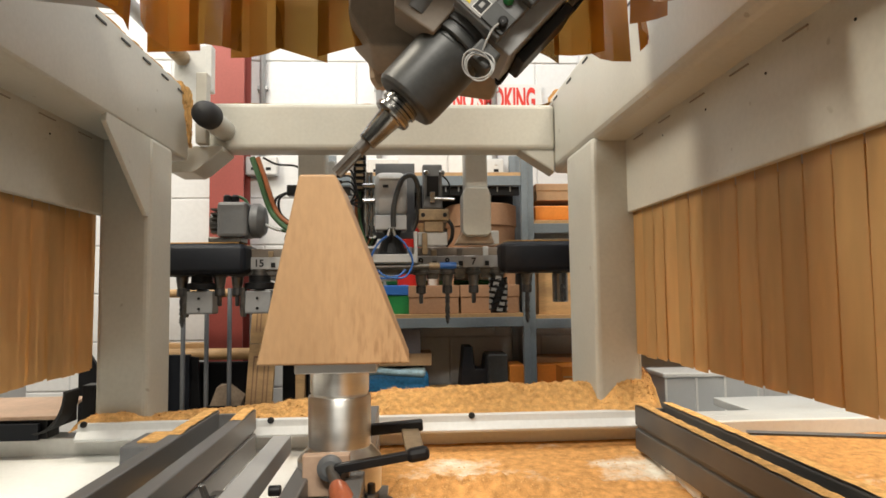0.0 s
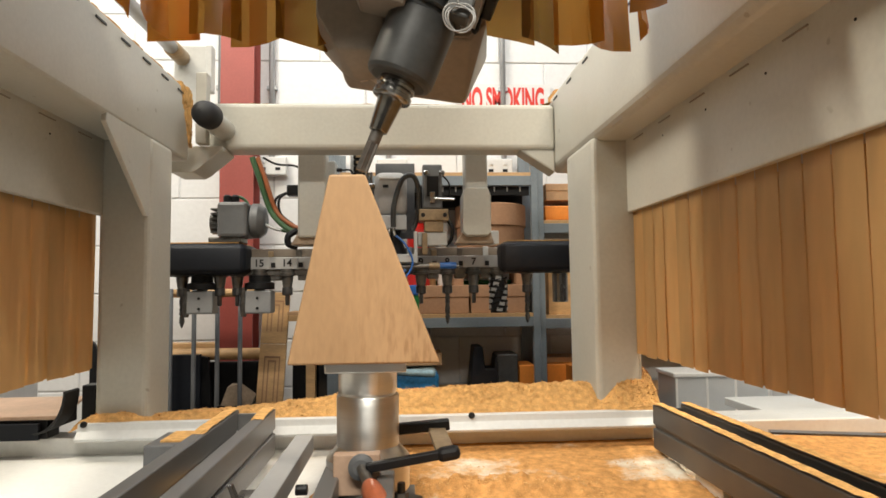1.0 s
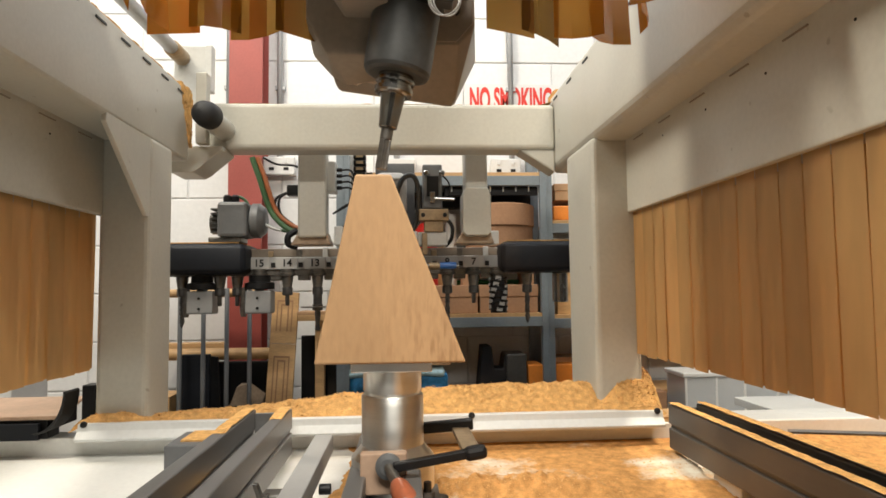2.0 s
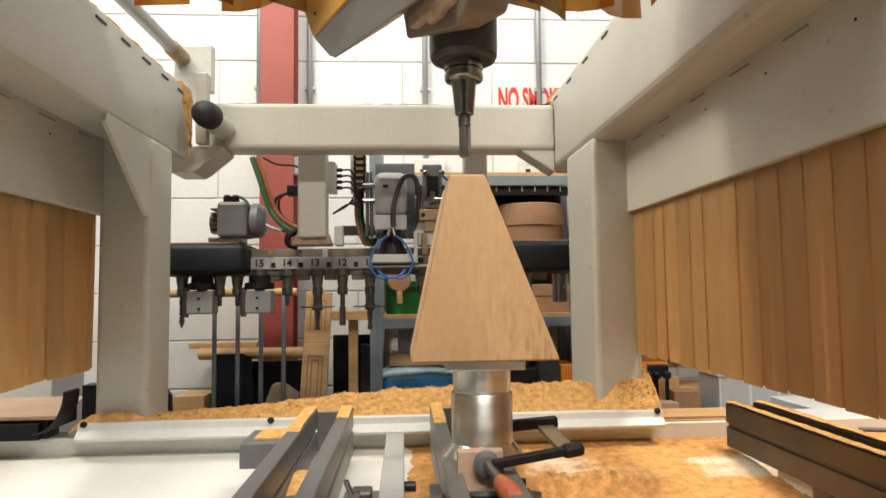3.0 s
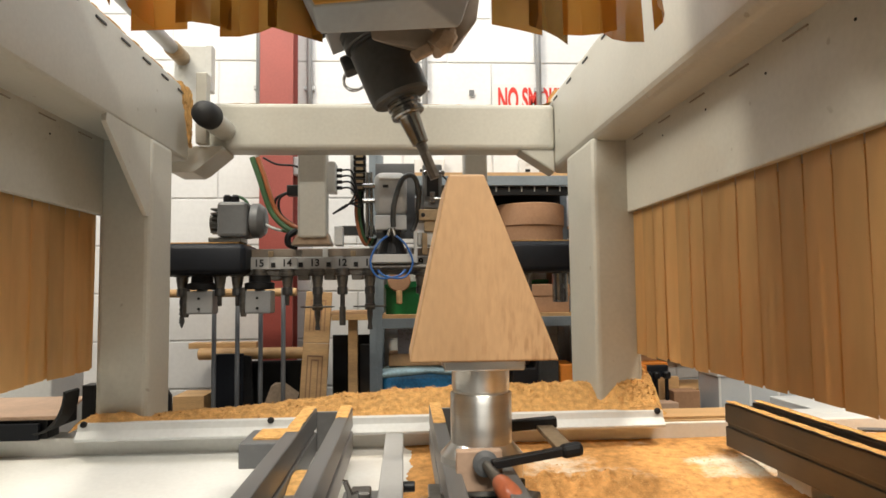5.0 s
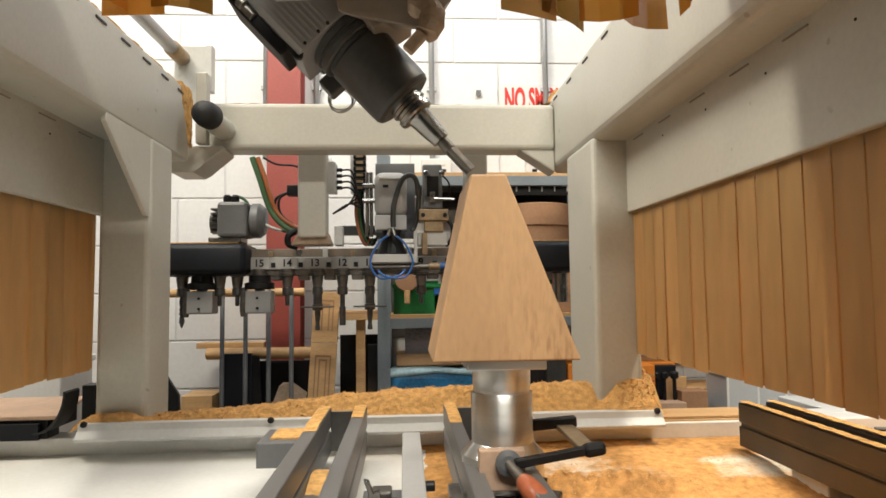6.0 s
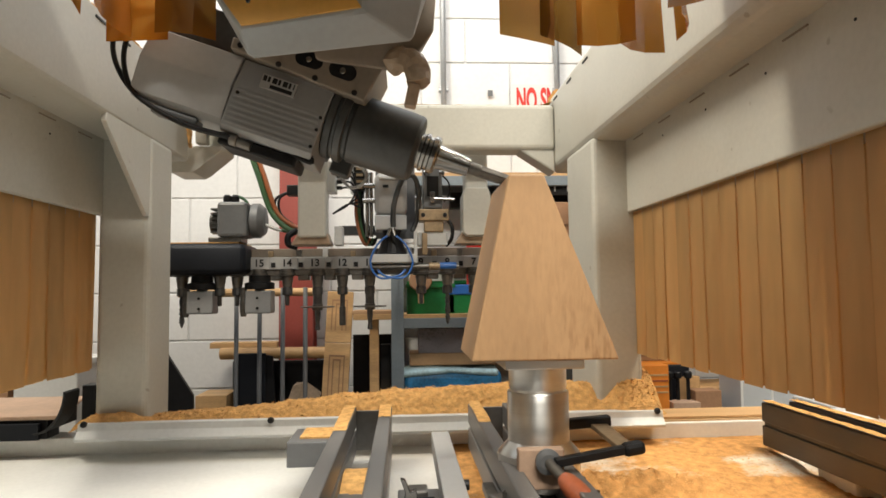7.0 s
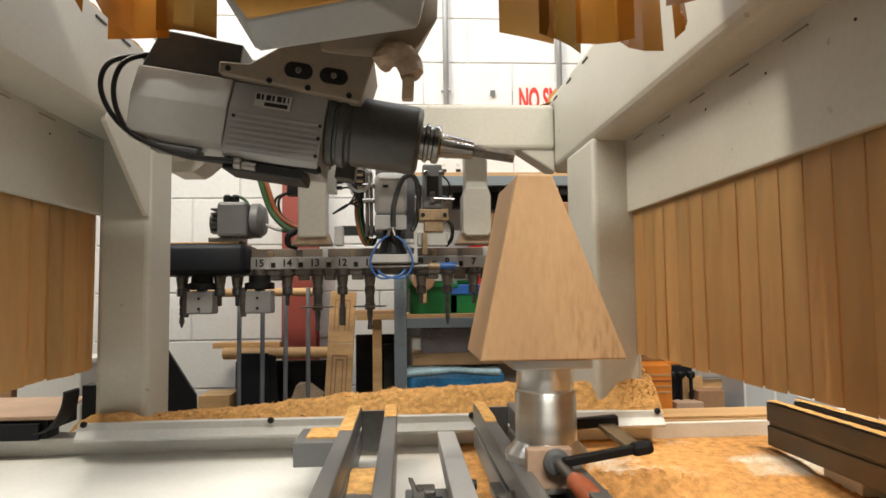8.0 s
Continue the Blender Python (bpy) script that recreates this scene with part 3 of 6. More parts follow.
def hull(points, bevel=0.0):
    bm = bmesh.new()
    for p in points:
        bm.verts.new(p)
    got = bmesh.ops.convex_hull(bm, input=bm.verts[:])
    loose = [g for g in got["geom_interior"] if isinstance(g, bmesh.types.BMVert)]
    bmesh.ops.delete(bm, geom=loose, context="VERTS")
    bmesh.ops.dissolve_limit(bm, angle_limit=0.02, verts=bm.verts[:], edges=bm.edges[:])
    bmesh.ops.recalc_face_normals(bm, faces=bm.faces)
    if bevel:
        bmesh.ops.bevel(bm, geom=bm.edges[:], offset=bevel, segments=2, affect="EDGES", profile=0.5)
    return bm


def sheet(corners, thick):
    """A flat plate from its corners, thickened along its normal."""
    bm = bmesh.new()
    bm.faces.new([bm.verts.new(c) for c in corners])
    bm.normal_update()
    bm.faces.ensure_lookup_table()
    n = bm.faces[0].normal.copy()
    out = bmesh.ops.extrude_face_region(bm, geom=bm.faces[:])
    for v in out["geom"]:
        if isinstance(v, bmesh.types.BMVert):
            v.co += n * thick
    return bm


def head():
    h = thing("router_head", "grey tilting router spindle with a yellow and grey housing", "router head")
    s = part("spindle", lathe([(0.046, 0.160), (0.053, 0.1625), (0.056, 0.168), (0.057, 0.185), (0.0575, 0.27), (0.054, 0.274), (0.054, 0.283)], 56), GREYCAST, h, "dark grey spindle nose casting")
    part("clamp_ring", lathe([(0.060, 0.280), (0.063, 0.282), (0.063, 0.292), (0.059, 0.294), (0.059, 0.298), (0.063, 0.30), (0.063, 0.310), (0.06, 0.313)], 48), GREYCAST, s)
    flange = part("tool_flange", lathe([(0.026, 0.126), (0.031, 0.128), (0.0325, 0.131), (0.0325, 0.138), (0.0285, 0.140), (0.0285, 0.145), (0.0325, 0.147), (0.0325, 0.152), (0.030, 0.154), (0.030, 0.166)], 44), STEEL, s)
    bm = lathe([(0.0125, 0.070), (0.0155, 0.0715), (0.018, 0.095), (0.0205, 0.122), (0.0225, 0.128)], 36)
    part("collet_chuck", bm, STEEL, s)
    # two fluted cutter on its shank
    bm = lathe([(0.0098, 0.050), (0.0104, 0.052), (0.0104, 0.072)], 20)
    for k in range(3):
        box(0.0015, 0.0098, -0.0058, 0.0046, 0, 0.05, 0.0012, into=bm, m=pose(0, 0, 0, 0, 0, k * 120))
    lathe([(0.0078, 0.0005), (0.0084, 0.058)], 16, into=bm)
    part("cutter", bm, TOOLSTEEL, s, "grey straight fluted cutter")
    # finned motor, ribbed along its length
    motor = part("motor", prism([(-0.037, -0.066), (-0.037, 0.056), (0.008, 0.066), (0.074, 0.066), (0.083, 0.056), (0.083, -0.066)], "z", 0.313, 0.462, 0.002), MOTORGREY, s, "grey finned motor body")
    for i in range(7):
        part("rib", box(0.012 + i * 0.0088, 0.0168 + i * 0.0088, 0.066, 0.0674, 0.318, 0.458, 0.0005, 1), MOTORGREY, motor)
    for x, z in ((0.016, 0.318), (0.036, 0.318), (0.064, 0.318), (0.020, 0.452)):
        part("screw", rod((x, 0.0655, z), (x, 0.0688, z), 0.0028, segs=10), BLACK, motor)
    part("motor_cover", prism([(-0.039, -0.064), (-0.039, 0.058), (0.012, 0.069), (0.066, 0.062), (0.075, 0.050), (0.075, -0.064)], "z", 0.464, 0.612, 0.002), LIGHTGREY, s, "pale grey motor cover")
    part("cover_top", prism([(-0.0395, 0.46), (-0.0395, 0.610), (-0.094, 0.592), (-0.102, 0.582), (-0.098, 0.46)], "y", -0.064, 0.052, 0.002), GREYCAST, s, "dark sloped cover top")
    # black connector rail under the motor
    rail_ = part("connector_rail", box(0.084, 0.103, -0.030, 0.052, 0.335, 0.462, 0.004), BLACK, s)
    part("socket", box(0.077, 0.090, 0.020, 0.054, 0.50, 0.575, 0.004), GREYPAINT, rail_)
    part("plug", rod((0.092, 0.052, 0.408), (0.092, 0.052, 0.432), 0.0075), TOOLSTEEL, rail_)
    part("plug_nut", rod((0.091, 0.055, 0.430), (0.091, 0.055, 0.442), 0.0095), TOOLSTEEL, rail_)
    for k, y in ((0.0, 0.052), (0.024, 0.060)):
        part("cable", tube([(0.089, y, 0.44), (0.092, y, 0.52), (0.074, y, 0.597), (0.042, y, 0.643 - 0.6 * k), (0.001, y, 0.666 - k), (-0.036, y, 0.658 - k), (-0.060, y - 0.02, 0.625 - 0.5 * k), (-0.070, y - 0.05, 0.60)], 0.0042), BLACK, s, "black motor cable", smooth=True)
    part("cable", tube([(0.06, 0.05, 0.335), (0.085, 0.055, 0.31), (0.082, 0.05, 0.345), (0.075, 0.045, 0.38)], 0.004), BLACK, s, smooth=True)
    # tilt bracket with two oval pockets
    bm = prism([(-0.029, 0.261), (-0.041, 0.484), (-0.060, 0.486), (-0.063, 0.44), (-0.096, 0.40), (-0.128, 0.34), (-0.130, 0.28), (-0.102, 0.250)], "y", -0.06, 0.074, 0.003)
    bracket = part("tilt_bracket", bm, BROWNPLATE, s, "beige steel tilt bracket with oval pockets")
    for z in (0.308, 0.363):
        bm = prism([(-0.064 + 0.0125 * math.cos(a), z + (0.010 if math.sin(a) > 0 else -0.010) + 0.012 * math.sin(a)) for a in (2 * math.pi * (i + 0.5) / 20 for i in range(20))], "y", 0.0735, 0.0755)
        part("oval_pocket", bm, BLACK, bracket)
        part("bolt", rod((-0.064, 0.075, z), (-0.064, 0.078, z), 0.005), STEEL, bracket)
    for x, z in ((-0.037, 0.280), (-0.039, 0.345), (-0.041, 0.405), (-0.050, 0.470)):
        part("bolt", rod((x, 0.073, z), (x, 0.077, z), 0.0045), BLACK, bracket)
    label = part("type_label", box(-0.022, 0.000, 0.0630, 0.0685, 0.368, 0.424), LIGHTGREY, s, "pale grey printed type label")
    for i in range(9):
        w = 0.002 + 0.002 * ((i * 7) % 3)
        part("printed_bar", box(-0.020, -0.011, 0.0684, 0.0689, 0.371 + i * 0.0056, 0.371 + i * 0.0056 + w), BLACK, label)
    part("printed_bar", box(-0.008, -0.002, 0.0684, 0.0689, 0.372, 0.408), BLACK, label)
    # the other side: control box with its stickers, hose and looped cable
    ctrl = part("control_box", box(-0.036, 0.056, -0.088, -0.066, 0.312, 0.462, 0.003), GREYPAINT, s, "grey control box with stickers")
    panel = part("panel", box(-0.034, 0.014, -0.0905, -0.0875, 0.316, 0.458, 0.001), LIGHTGREY, ctrl, "pale grey front panel")
    part("sticker", prism([(-0.030, 0.322), (-0.012, 0.322), (-0.021, 0.339)], "y", -0.0915, -0.090), STICKER, panel, "yellow warning triangle")
    part("icon_frame", box(-0.008, 0.013, -0.0915, -0.090, 0.320, 0.346), WHITE, panel)
    part("icon", box(-0.0062, 0.0112, -0.0922, -0.0912, 0.3218, 0.3442), BLACK, panel)
    part("icon_mark", box(-0.001, 0.006, -0.0928, -0.0920, 0.328, 0.338, 0.001), LIGHTGREY, panel)
    part("cable_gland", lathe([(0.004, 0), (0.006, 0.001), (0.006, 0.004), (0.003, 0.005)], 14, m=pose(-0.012, -0.090, 0.356, 90, 0, 0)), STEEL, panel)
    part("cable_gland", lathe([(0.004, 0), (0.006, 0.001), (0.006, 0.004), (0.003, 0.005)], 14, m=pose(-0.026, -0.090, 0.350, 90, 0, 0)), STEEL, panel)
    strip = part("print_strip", box(-0.031, -0.017, -0.0915, -0.090, 0.366, 0.452), HANDLE, panel, "dark red printed strip")
    for i in range(5):
        part("printed_bar", box(-0.028, -0.025 + 0.003 * (i % 2), -0.0921, -0.0913, 0.371 + i * 0.016, 0.381 + i * 0.016), WHITE, strip)
    for i in range(4):
        part("printed_bar", box(-0.012, 0.006 - 0.005 * (i % 2), -0.0911, -0.0903, 0.372 + i * 0.009, 0.3745 + i * 0.009), BLACK, panel)
    part("button", lathe([(0.0085, 0), (0.0085, 0.003), (0.006, 0.008), (0.002, 0.010)], 16, m=pose(0.026, -0.088, 0.368, 90, 0, 0)), GREEN, ctrl, "green domed button", smooth=True)
    second = part("junction_box", box(0.020, 0.062, -0.106, -0.088, 0.380, 0.462, 0.003), GREYCAST, ctrl, "dark grey junction box")
    part("cover", box(0.024, 0.058, -0.1075, -0.1055, 0.386, 0.456, 0.001), GREYPAINT, second)
    part("sticker", box(0.028, 0.040, -0.1085, -0.107, 0.430, 0.440), WHITE, second)
    part("sticker", box(0.030, 0.048, -0.1085, -0.107, 0.414, 0.418), LIGHTGREY, second)
    for x, z in ((0.027, 0.390), (0.055, 0.390), (0.027, 0.452), (0.055, 0.452)):
        part("screw", rod((x, -0.107, z), (x, -0.109, z), 0.002, segs=8), STEEL, second)
    part("bracket_plate", box(0.014, 0.056, -0.092, -0.0875, 0.318, 0.352, 0.001), GREYCAST, ctrl)
    part("cable_gland", lathe([(0.006, 0), (0.008, 0.002), (0.008, 0.008), (0.005, 0.010)], 14, m=pose(0.044, -0.091, 0.334, 90, 0, 0)), BLACK, ctrl)
    part("terminal", box(0.03, 0.075, -0.092, -0.066, 0.43, 0.53, 0.004), BLACK, s)
    part("socket_block", box(0.035, 0.075, -0.085, -0.05, 0.265, 0.30, 0.004), GREYCAST, s)
    for k, (cx, cz, r) in enumerate(((0.062, 0.262, 0.0225), (0.065, 0.259, 0.021), (0.060, 0.258, 0.0235))):
        ring = [(cx + r * math.cos(a), -0.088 - 0.004 * k - 0.005 * math.sin(2 * a + k), cz + r * (1 - 0.06 * k) * math.sin(a)) for a in (2 * math.pi * i / 14 for i in range(15))]
        part("cable_loop", tube(ring, 0.0013, steps=3), LIGHTGREY, s, "pale looped cable", smooth=True)
    part("cable", tube([(0.05, -0.085, 0.284), (0.044, -0.092, 0.30), (0.040, -0.095, 0.318), (0.044, -0.10, 0.334)], 0.0016), LIGHTGREY, s, smooth=True)
    part("hose", tube([(-0.075, -0.045, 0.27), (-0.085, -0.05, 0.34), (-0.08, -0.05, 0.44), (-0.075, -0.04, 0.58)], 0.020, 12), GREYPAINT, s, "grey hose wrapped in silver tape", smooth=True)
    part("hose_tape", tube([(-0.085, -0.05, 0.355), (-0.084, -0.05, 0.395)], 0.0235, 12), LIGHTGREY, s, smooth=True)
    # taped hose elbow beside the nose
    elbow = tube([(-0.098, 0.086, 0.238), (-0.104, 0.104, 0.218), (-0.094, 0.116, 0.198), (-0.070, 0.120, 0.186)], 0.0185, 14)
    for v in elbow.verts:
        v.co += Vector((noise.noise(v.co * 60), noise.noise(v.co * 60 + Vector((7, 0, 0))), noise.noise(v.co * 60 + Vector((0, 9, 0))))) * 0.006
    part("taped_hose", elbow, TAPE, s, "short hose wrapped in tan packing tape")
    part("hose_flap", box(-0.086, -0.050, 0.112, 0.128, 0.174, 0.192, 0.003, m=pose(0, 0, 0, 0, 6, 0)), TAPE, s)
    # housing: faceted covers that taper towards the tilt joint (turned half round)
    pts = [(-0.296, -0.22, 0.043), (-0.296, -0.22, 1.0), (-0.252, -0.22, -0.030), (-0.086, -0.22, -0.012), (-0.16, -0.22, 1.0), (0.014, -0.14, 0.09), (0.014, -0.14, 1.0),
           (-0.022, -0.165, -0.036), (-0.247, -0.19, -0.060), (-0.28, -0.082, 0.06), (0.010, -0.082, 0.07), (-0.28, -0.082, 1.0), (0.010, -0.082, 1.0), (-0.25, -0.082, 0.025), (-0.045, -0.082, 0.03)]
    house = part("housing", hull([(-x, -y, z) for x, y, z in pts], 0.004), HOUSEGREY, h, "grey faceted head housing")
    # the faces turned to the spindle get a darker brown: shade put into colour
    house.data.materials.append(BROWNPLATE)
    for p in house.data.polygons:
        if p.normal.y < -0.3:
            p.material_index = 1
    yellow = [(-0.293, -0.2203, 0.98), (-0.293, -0.2203, 0.045), (-0.249, -0.2203, -0.026), (-0.090, -0.2203, -0.008), (-0.160, -0.2203, 0.12), (-0.164, -0.2203, 0.98)]
    plate = part("yellow_cover", sheet([(-x, -y, z) for x, y, z in yellow], 0.004), YELLOW, house, "yellow painted cover plate")
    for x, z in ((-0.238, 0.006), (-0.115, 0.018), (-0.275, 0.20), (-0.172, 0.20)):
        part("cover_bolt", rod((-x, 0.2195, z), (-x, 0.2265, z), 0.0032), STEEL, plate)
    part("back_plate", prism([(-0.006, 0.075), (0.045, 0.034), (0.246, 0.030), (0.276, 0.065), (0.276, 0.98), (-0.006, 0.98)], "y", 0.077, 0.0815, 0.001), BROWNPLATE, house, "brown grey back plate")
    part("joint_plate", hull([(-0.015, 0.01, 0.10), (-0.015, 0.01, 0.04), (0.02, 0.01, -0.02), (0.09, 0.01, -0.02), (0.10, 0.01, 0.10),
         (-0.020, 0.105, 0.12), (-0.022, 0.095, 0.062), (-0.014, 0.095, 0.006), (0.021, 0.09, -0.034), (0.048, 0.088, -0.050), (0.17, 0.095, -0.030), (0.19, 0.105, 0.12)], 0.003), BROWNPLATE, house, "beige joint plate")
    return h


# rows: seconds, tool tip (x, y, z) beside the lens, tilt to the right, turn round the upright axis
HEAD = [(0, -0.108, 1.030, 0.190, 43, 0), (0.1, -0.107, 1.030, 0.190, 43, 0), (0.2, -0.095, 1.090, 0.197, 41, 0),
    (0.3, -0.105, 1.170, 0.193, 38, 0), (0.4, -0.100, 1.200, 0.198, 35, 0), (0.5, -0.088, 1.210, 0.194, 32, 0),
    (0.6, -0.085, 1.190, 0.191, 30, 0), (0.7, -0.087, 1.120, 0.190, 29, 0), (0.8, -0.084, 1.030, 0.194, 27, 0),
    (1, -0.068, 1.030, 0.194, 22, 0), (1.1, -0.067, 1.100, 0.203, 21, 0), (1.2, -0.061, 1.190, 0.209, 20, 0),
    (1.5, -0.042, 1.205, 0.229, 18, 0), (1.7, -0.048, 1.030, 0.195, 14, 0), (2.3, -0.023, 1.080, 0.212, 6, 0),
    (2.8, 0.004, 1.030, 0.218, 0, 0), (2.9, 0.057, 1.040, 0.220, 0, 82), (3, 0.102, 1.045, 0.221, 0, 122),
    (3.1, 0.044, 1.045, 0.221, 0, 180), (3.2, -0.002, 1.045, 0.221, 0, 180), (3.3, -0.004, 1.070, 0.205, 0, 180),
    (3.5, -0.004, 1.130, 0.211, 0, 180), (3.7, -0.001, 1.140, 0.213, -3, 180), (4, 0.011, 1.080, 0.202, -5.8, 180),
    (4.2, 0.027, 1.070, 0.202, -9, 180), (4.5, 0.028, 1.200, 0.226, -14.5, 180), (4.7, 0.042, 1.200, 0.219, -17, 180),
    (5.3, 0.073, 1.150, 0.204, -30, 180), (5.8, 0.103, 1.140, 0.200, -41, 180), (6, 0.112, 1.050, 0.198, -43, 180),
    (6.2, 0.131, 1.090, 0.197, -48, 180), (6.5, 0.128, 1.220, 0.184, -55, 180), (6.7, 0.146, 1.170, 0.183, -60, 180),
    (6.8, 0.148, 1.080, 0.187, -65, 180), (7, 0.177, 1.060, 0.183, -71, 180), (7.2, 0.166, 1.140, 0.184, -75, 180),
    (7.5, 0.180, 1.250, 0.182, -80.5, 180), (8, 0.187, 1.060, 0.224, -81, 180)]
# rows: seconds, shift of the housing to the right and upwards against the tilt joint
ARM = [(0, -0.006, -0.014), (0.5, -0.006, -0.017), (1.5, -0.008, -0.030), (1.7, -0.008, -0.026), (2.3, -0.006, 0.010), (2.8, -0.006, 0.045), (2.9, 0.0, 0.028),
       (3, 0.0, 0.006), (3.1, 0.006, 0.045), (3.5, 0.014, 0.042), (4, 0.012, 0.052), (4.5, 0.010, 0.020), (5.3, 0.006, -0.005), (5.8, 0.0, -0.018), (6, 0.0, 0.005), (6.5, 0.005, -0.002),
       (7, 0.012, -0.002), (7.5, 0.010, 0.006), (8, 0.042, 0.001)]
# rows: seconds, distance and height of the skirt of amber strips
SKIRT = [(0, 1.090, 0.412), (0.5, 1.270, 0.423), (1, 1.089, 0.430), (1.5, 1.265, 0.442), (1.7, 1.087, 0.442), (2.8, 1.092, 0.457), 
    (3, 1.034, 0.468), (3.5, 1.013, 0.436), (4, 0.972, 0.434), (4.5, 1.080, 0.434), (6, 0.927, 0.404), (6.5, 1.100, 0.390), 
    (7, 0.942, 0.372), (7.5, 1.123, 0.352), (8, 0.947, 0.377)]


PUSHED = []   # strips that the tilting head lifts aside


def skirt():
    """Strips on three sides round the head, doubled and overlapping, with a gap in the middle."""
    k = thing("dust_skirt", "amber translucent strip skirt hanging round the router head", "curtain")
    part("hood", box(-0.47, 0.47, -0.02, 0.03, 0.30, 0.36, 0.004), GREYPAINT, k)
    # unseen board before the hood, added to keep the front lamp off the head
    part("shade_board", box(-0.32, 0.32, -0.47, -0.30, 0.34, 0.36, 0.003), GREYPAINT, k)
    rnd = random.Random(11)

    def strip(x, y, turn, lean, drop, w=0.088):
        bm = bmesh.new()
        rows, cols, hgt = 5, 3, 0.31
        curl, slant = rnd.uniform(-0.018, 0.018), rnd.uniform(-0.028, 0.028)
        grid = [[bm.verts.new((w * (i / cols - 0.5), curl * (j / rows) ** 2 * (1 - (2 * i / cols - 1) ** 2) + lean * (j / rows) ** 2, drop + slant * (i / cols - 0.5) * (j / rows) + hgt * (1 - j / rows))) for i in range(cols + 1)] for j in range(rows + 1)]
        for j in range(rows):
            for i in range(cols):
                bm.faces.new((grid[j][i], grid[j][i + 1], grid[j + 1][i + 1], grid[j + 1][i]))
        bmesh.ops.solidify(bm, geom=bm.faces[:], thickness=0.002)
        ob = part("strip", bm, AMBER, k)
        ob.matrix_basis = pose(x, y, 0, 0, 0, turn)
        return ob

    for i in range(5):
        ob = strip(-0.39 + i * 0.072, rnd.uniform(-0.012, 0.012), rnd.uniform(-16, 16), rnd.uniform(-0.004, 0.004), rnd.uniform(-0.004, 0.006))
        if i > 1:
            PUSHED.append(ob)
    for i in range(4):
        strip(0.19 + i * 0.06, rnd.uniform(-0.018, 0.018), rnd.uniform(-30, 30), rnd.uniform(-0.01, 0.006), rnd.uniform(-0.004, 0.012))
    for x, sign in ((-0.43, 1), (0.40, -1)):
        for i in range(3):
            strip(x + sign * rnd.uniform(0, 0.02), -0.05 - i * 0.08, 90 + sign * rnd.uniform(-40, 40), rnd.uniform(-0.012, 0.012), rnd.uniform(0.0, 0.01))
    cover = part("carriage_cover", prism([(-0.62, 0.075), (-0.47, 0.06), (-0.44, 0.10), (-0.44, 0.40), (-0.62, 0.40)], "y", -0.32, -0.02, 0.006), LIGHTGREY, k, "pale grey carriage cover")
    for z in (0.09, 0.16):
        part("cover_screw", rod((-0.49, -0.325, z), (-0.49, -0.318, z), 0.008), BLACK, cover)
    return k


# ---- tool rack behind the gantry ----
def text_mesh(body, size, bold=0.0):
    curve = bpy.data.curves.new("letters", "FONT")
    curve.body, curve.size, curve.align_x, curve.align_y, curve.extrude, curve.offset = body, size, "CENTER", "CENTER", 0.0006, size * bold
    ob = bpy.data.objects.new("letters", curve)
    scene.collection.objects.link(ob)
    data = bpy.data.meshes.new_from_object(ob.evaluated_get(bpy.context.evaluated_depsgraph_get()))
    bpy.data.objects.remove(ob)
    return data


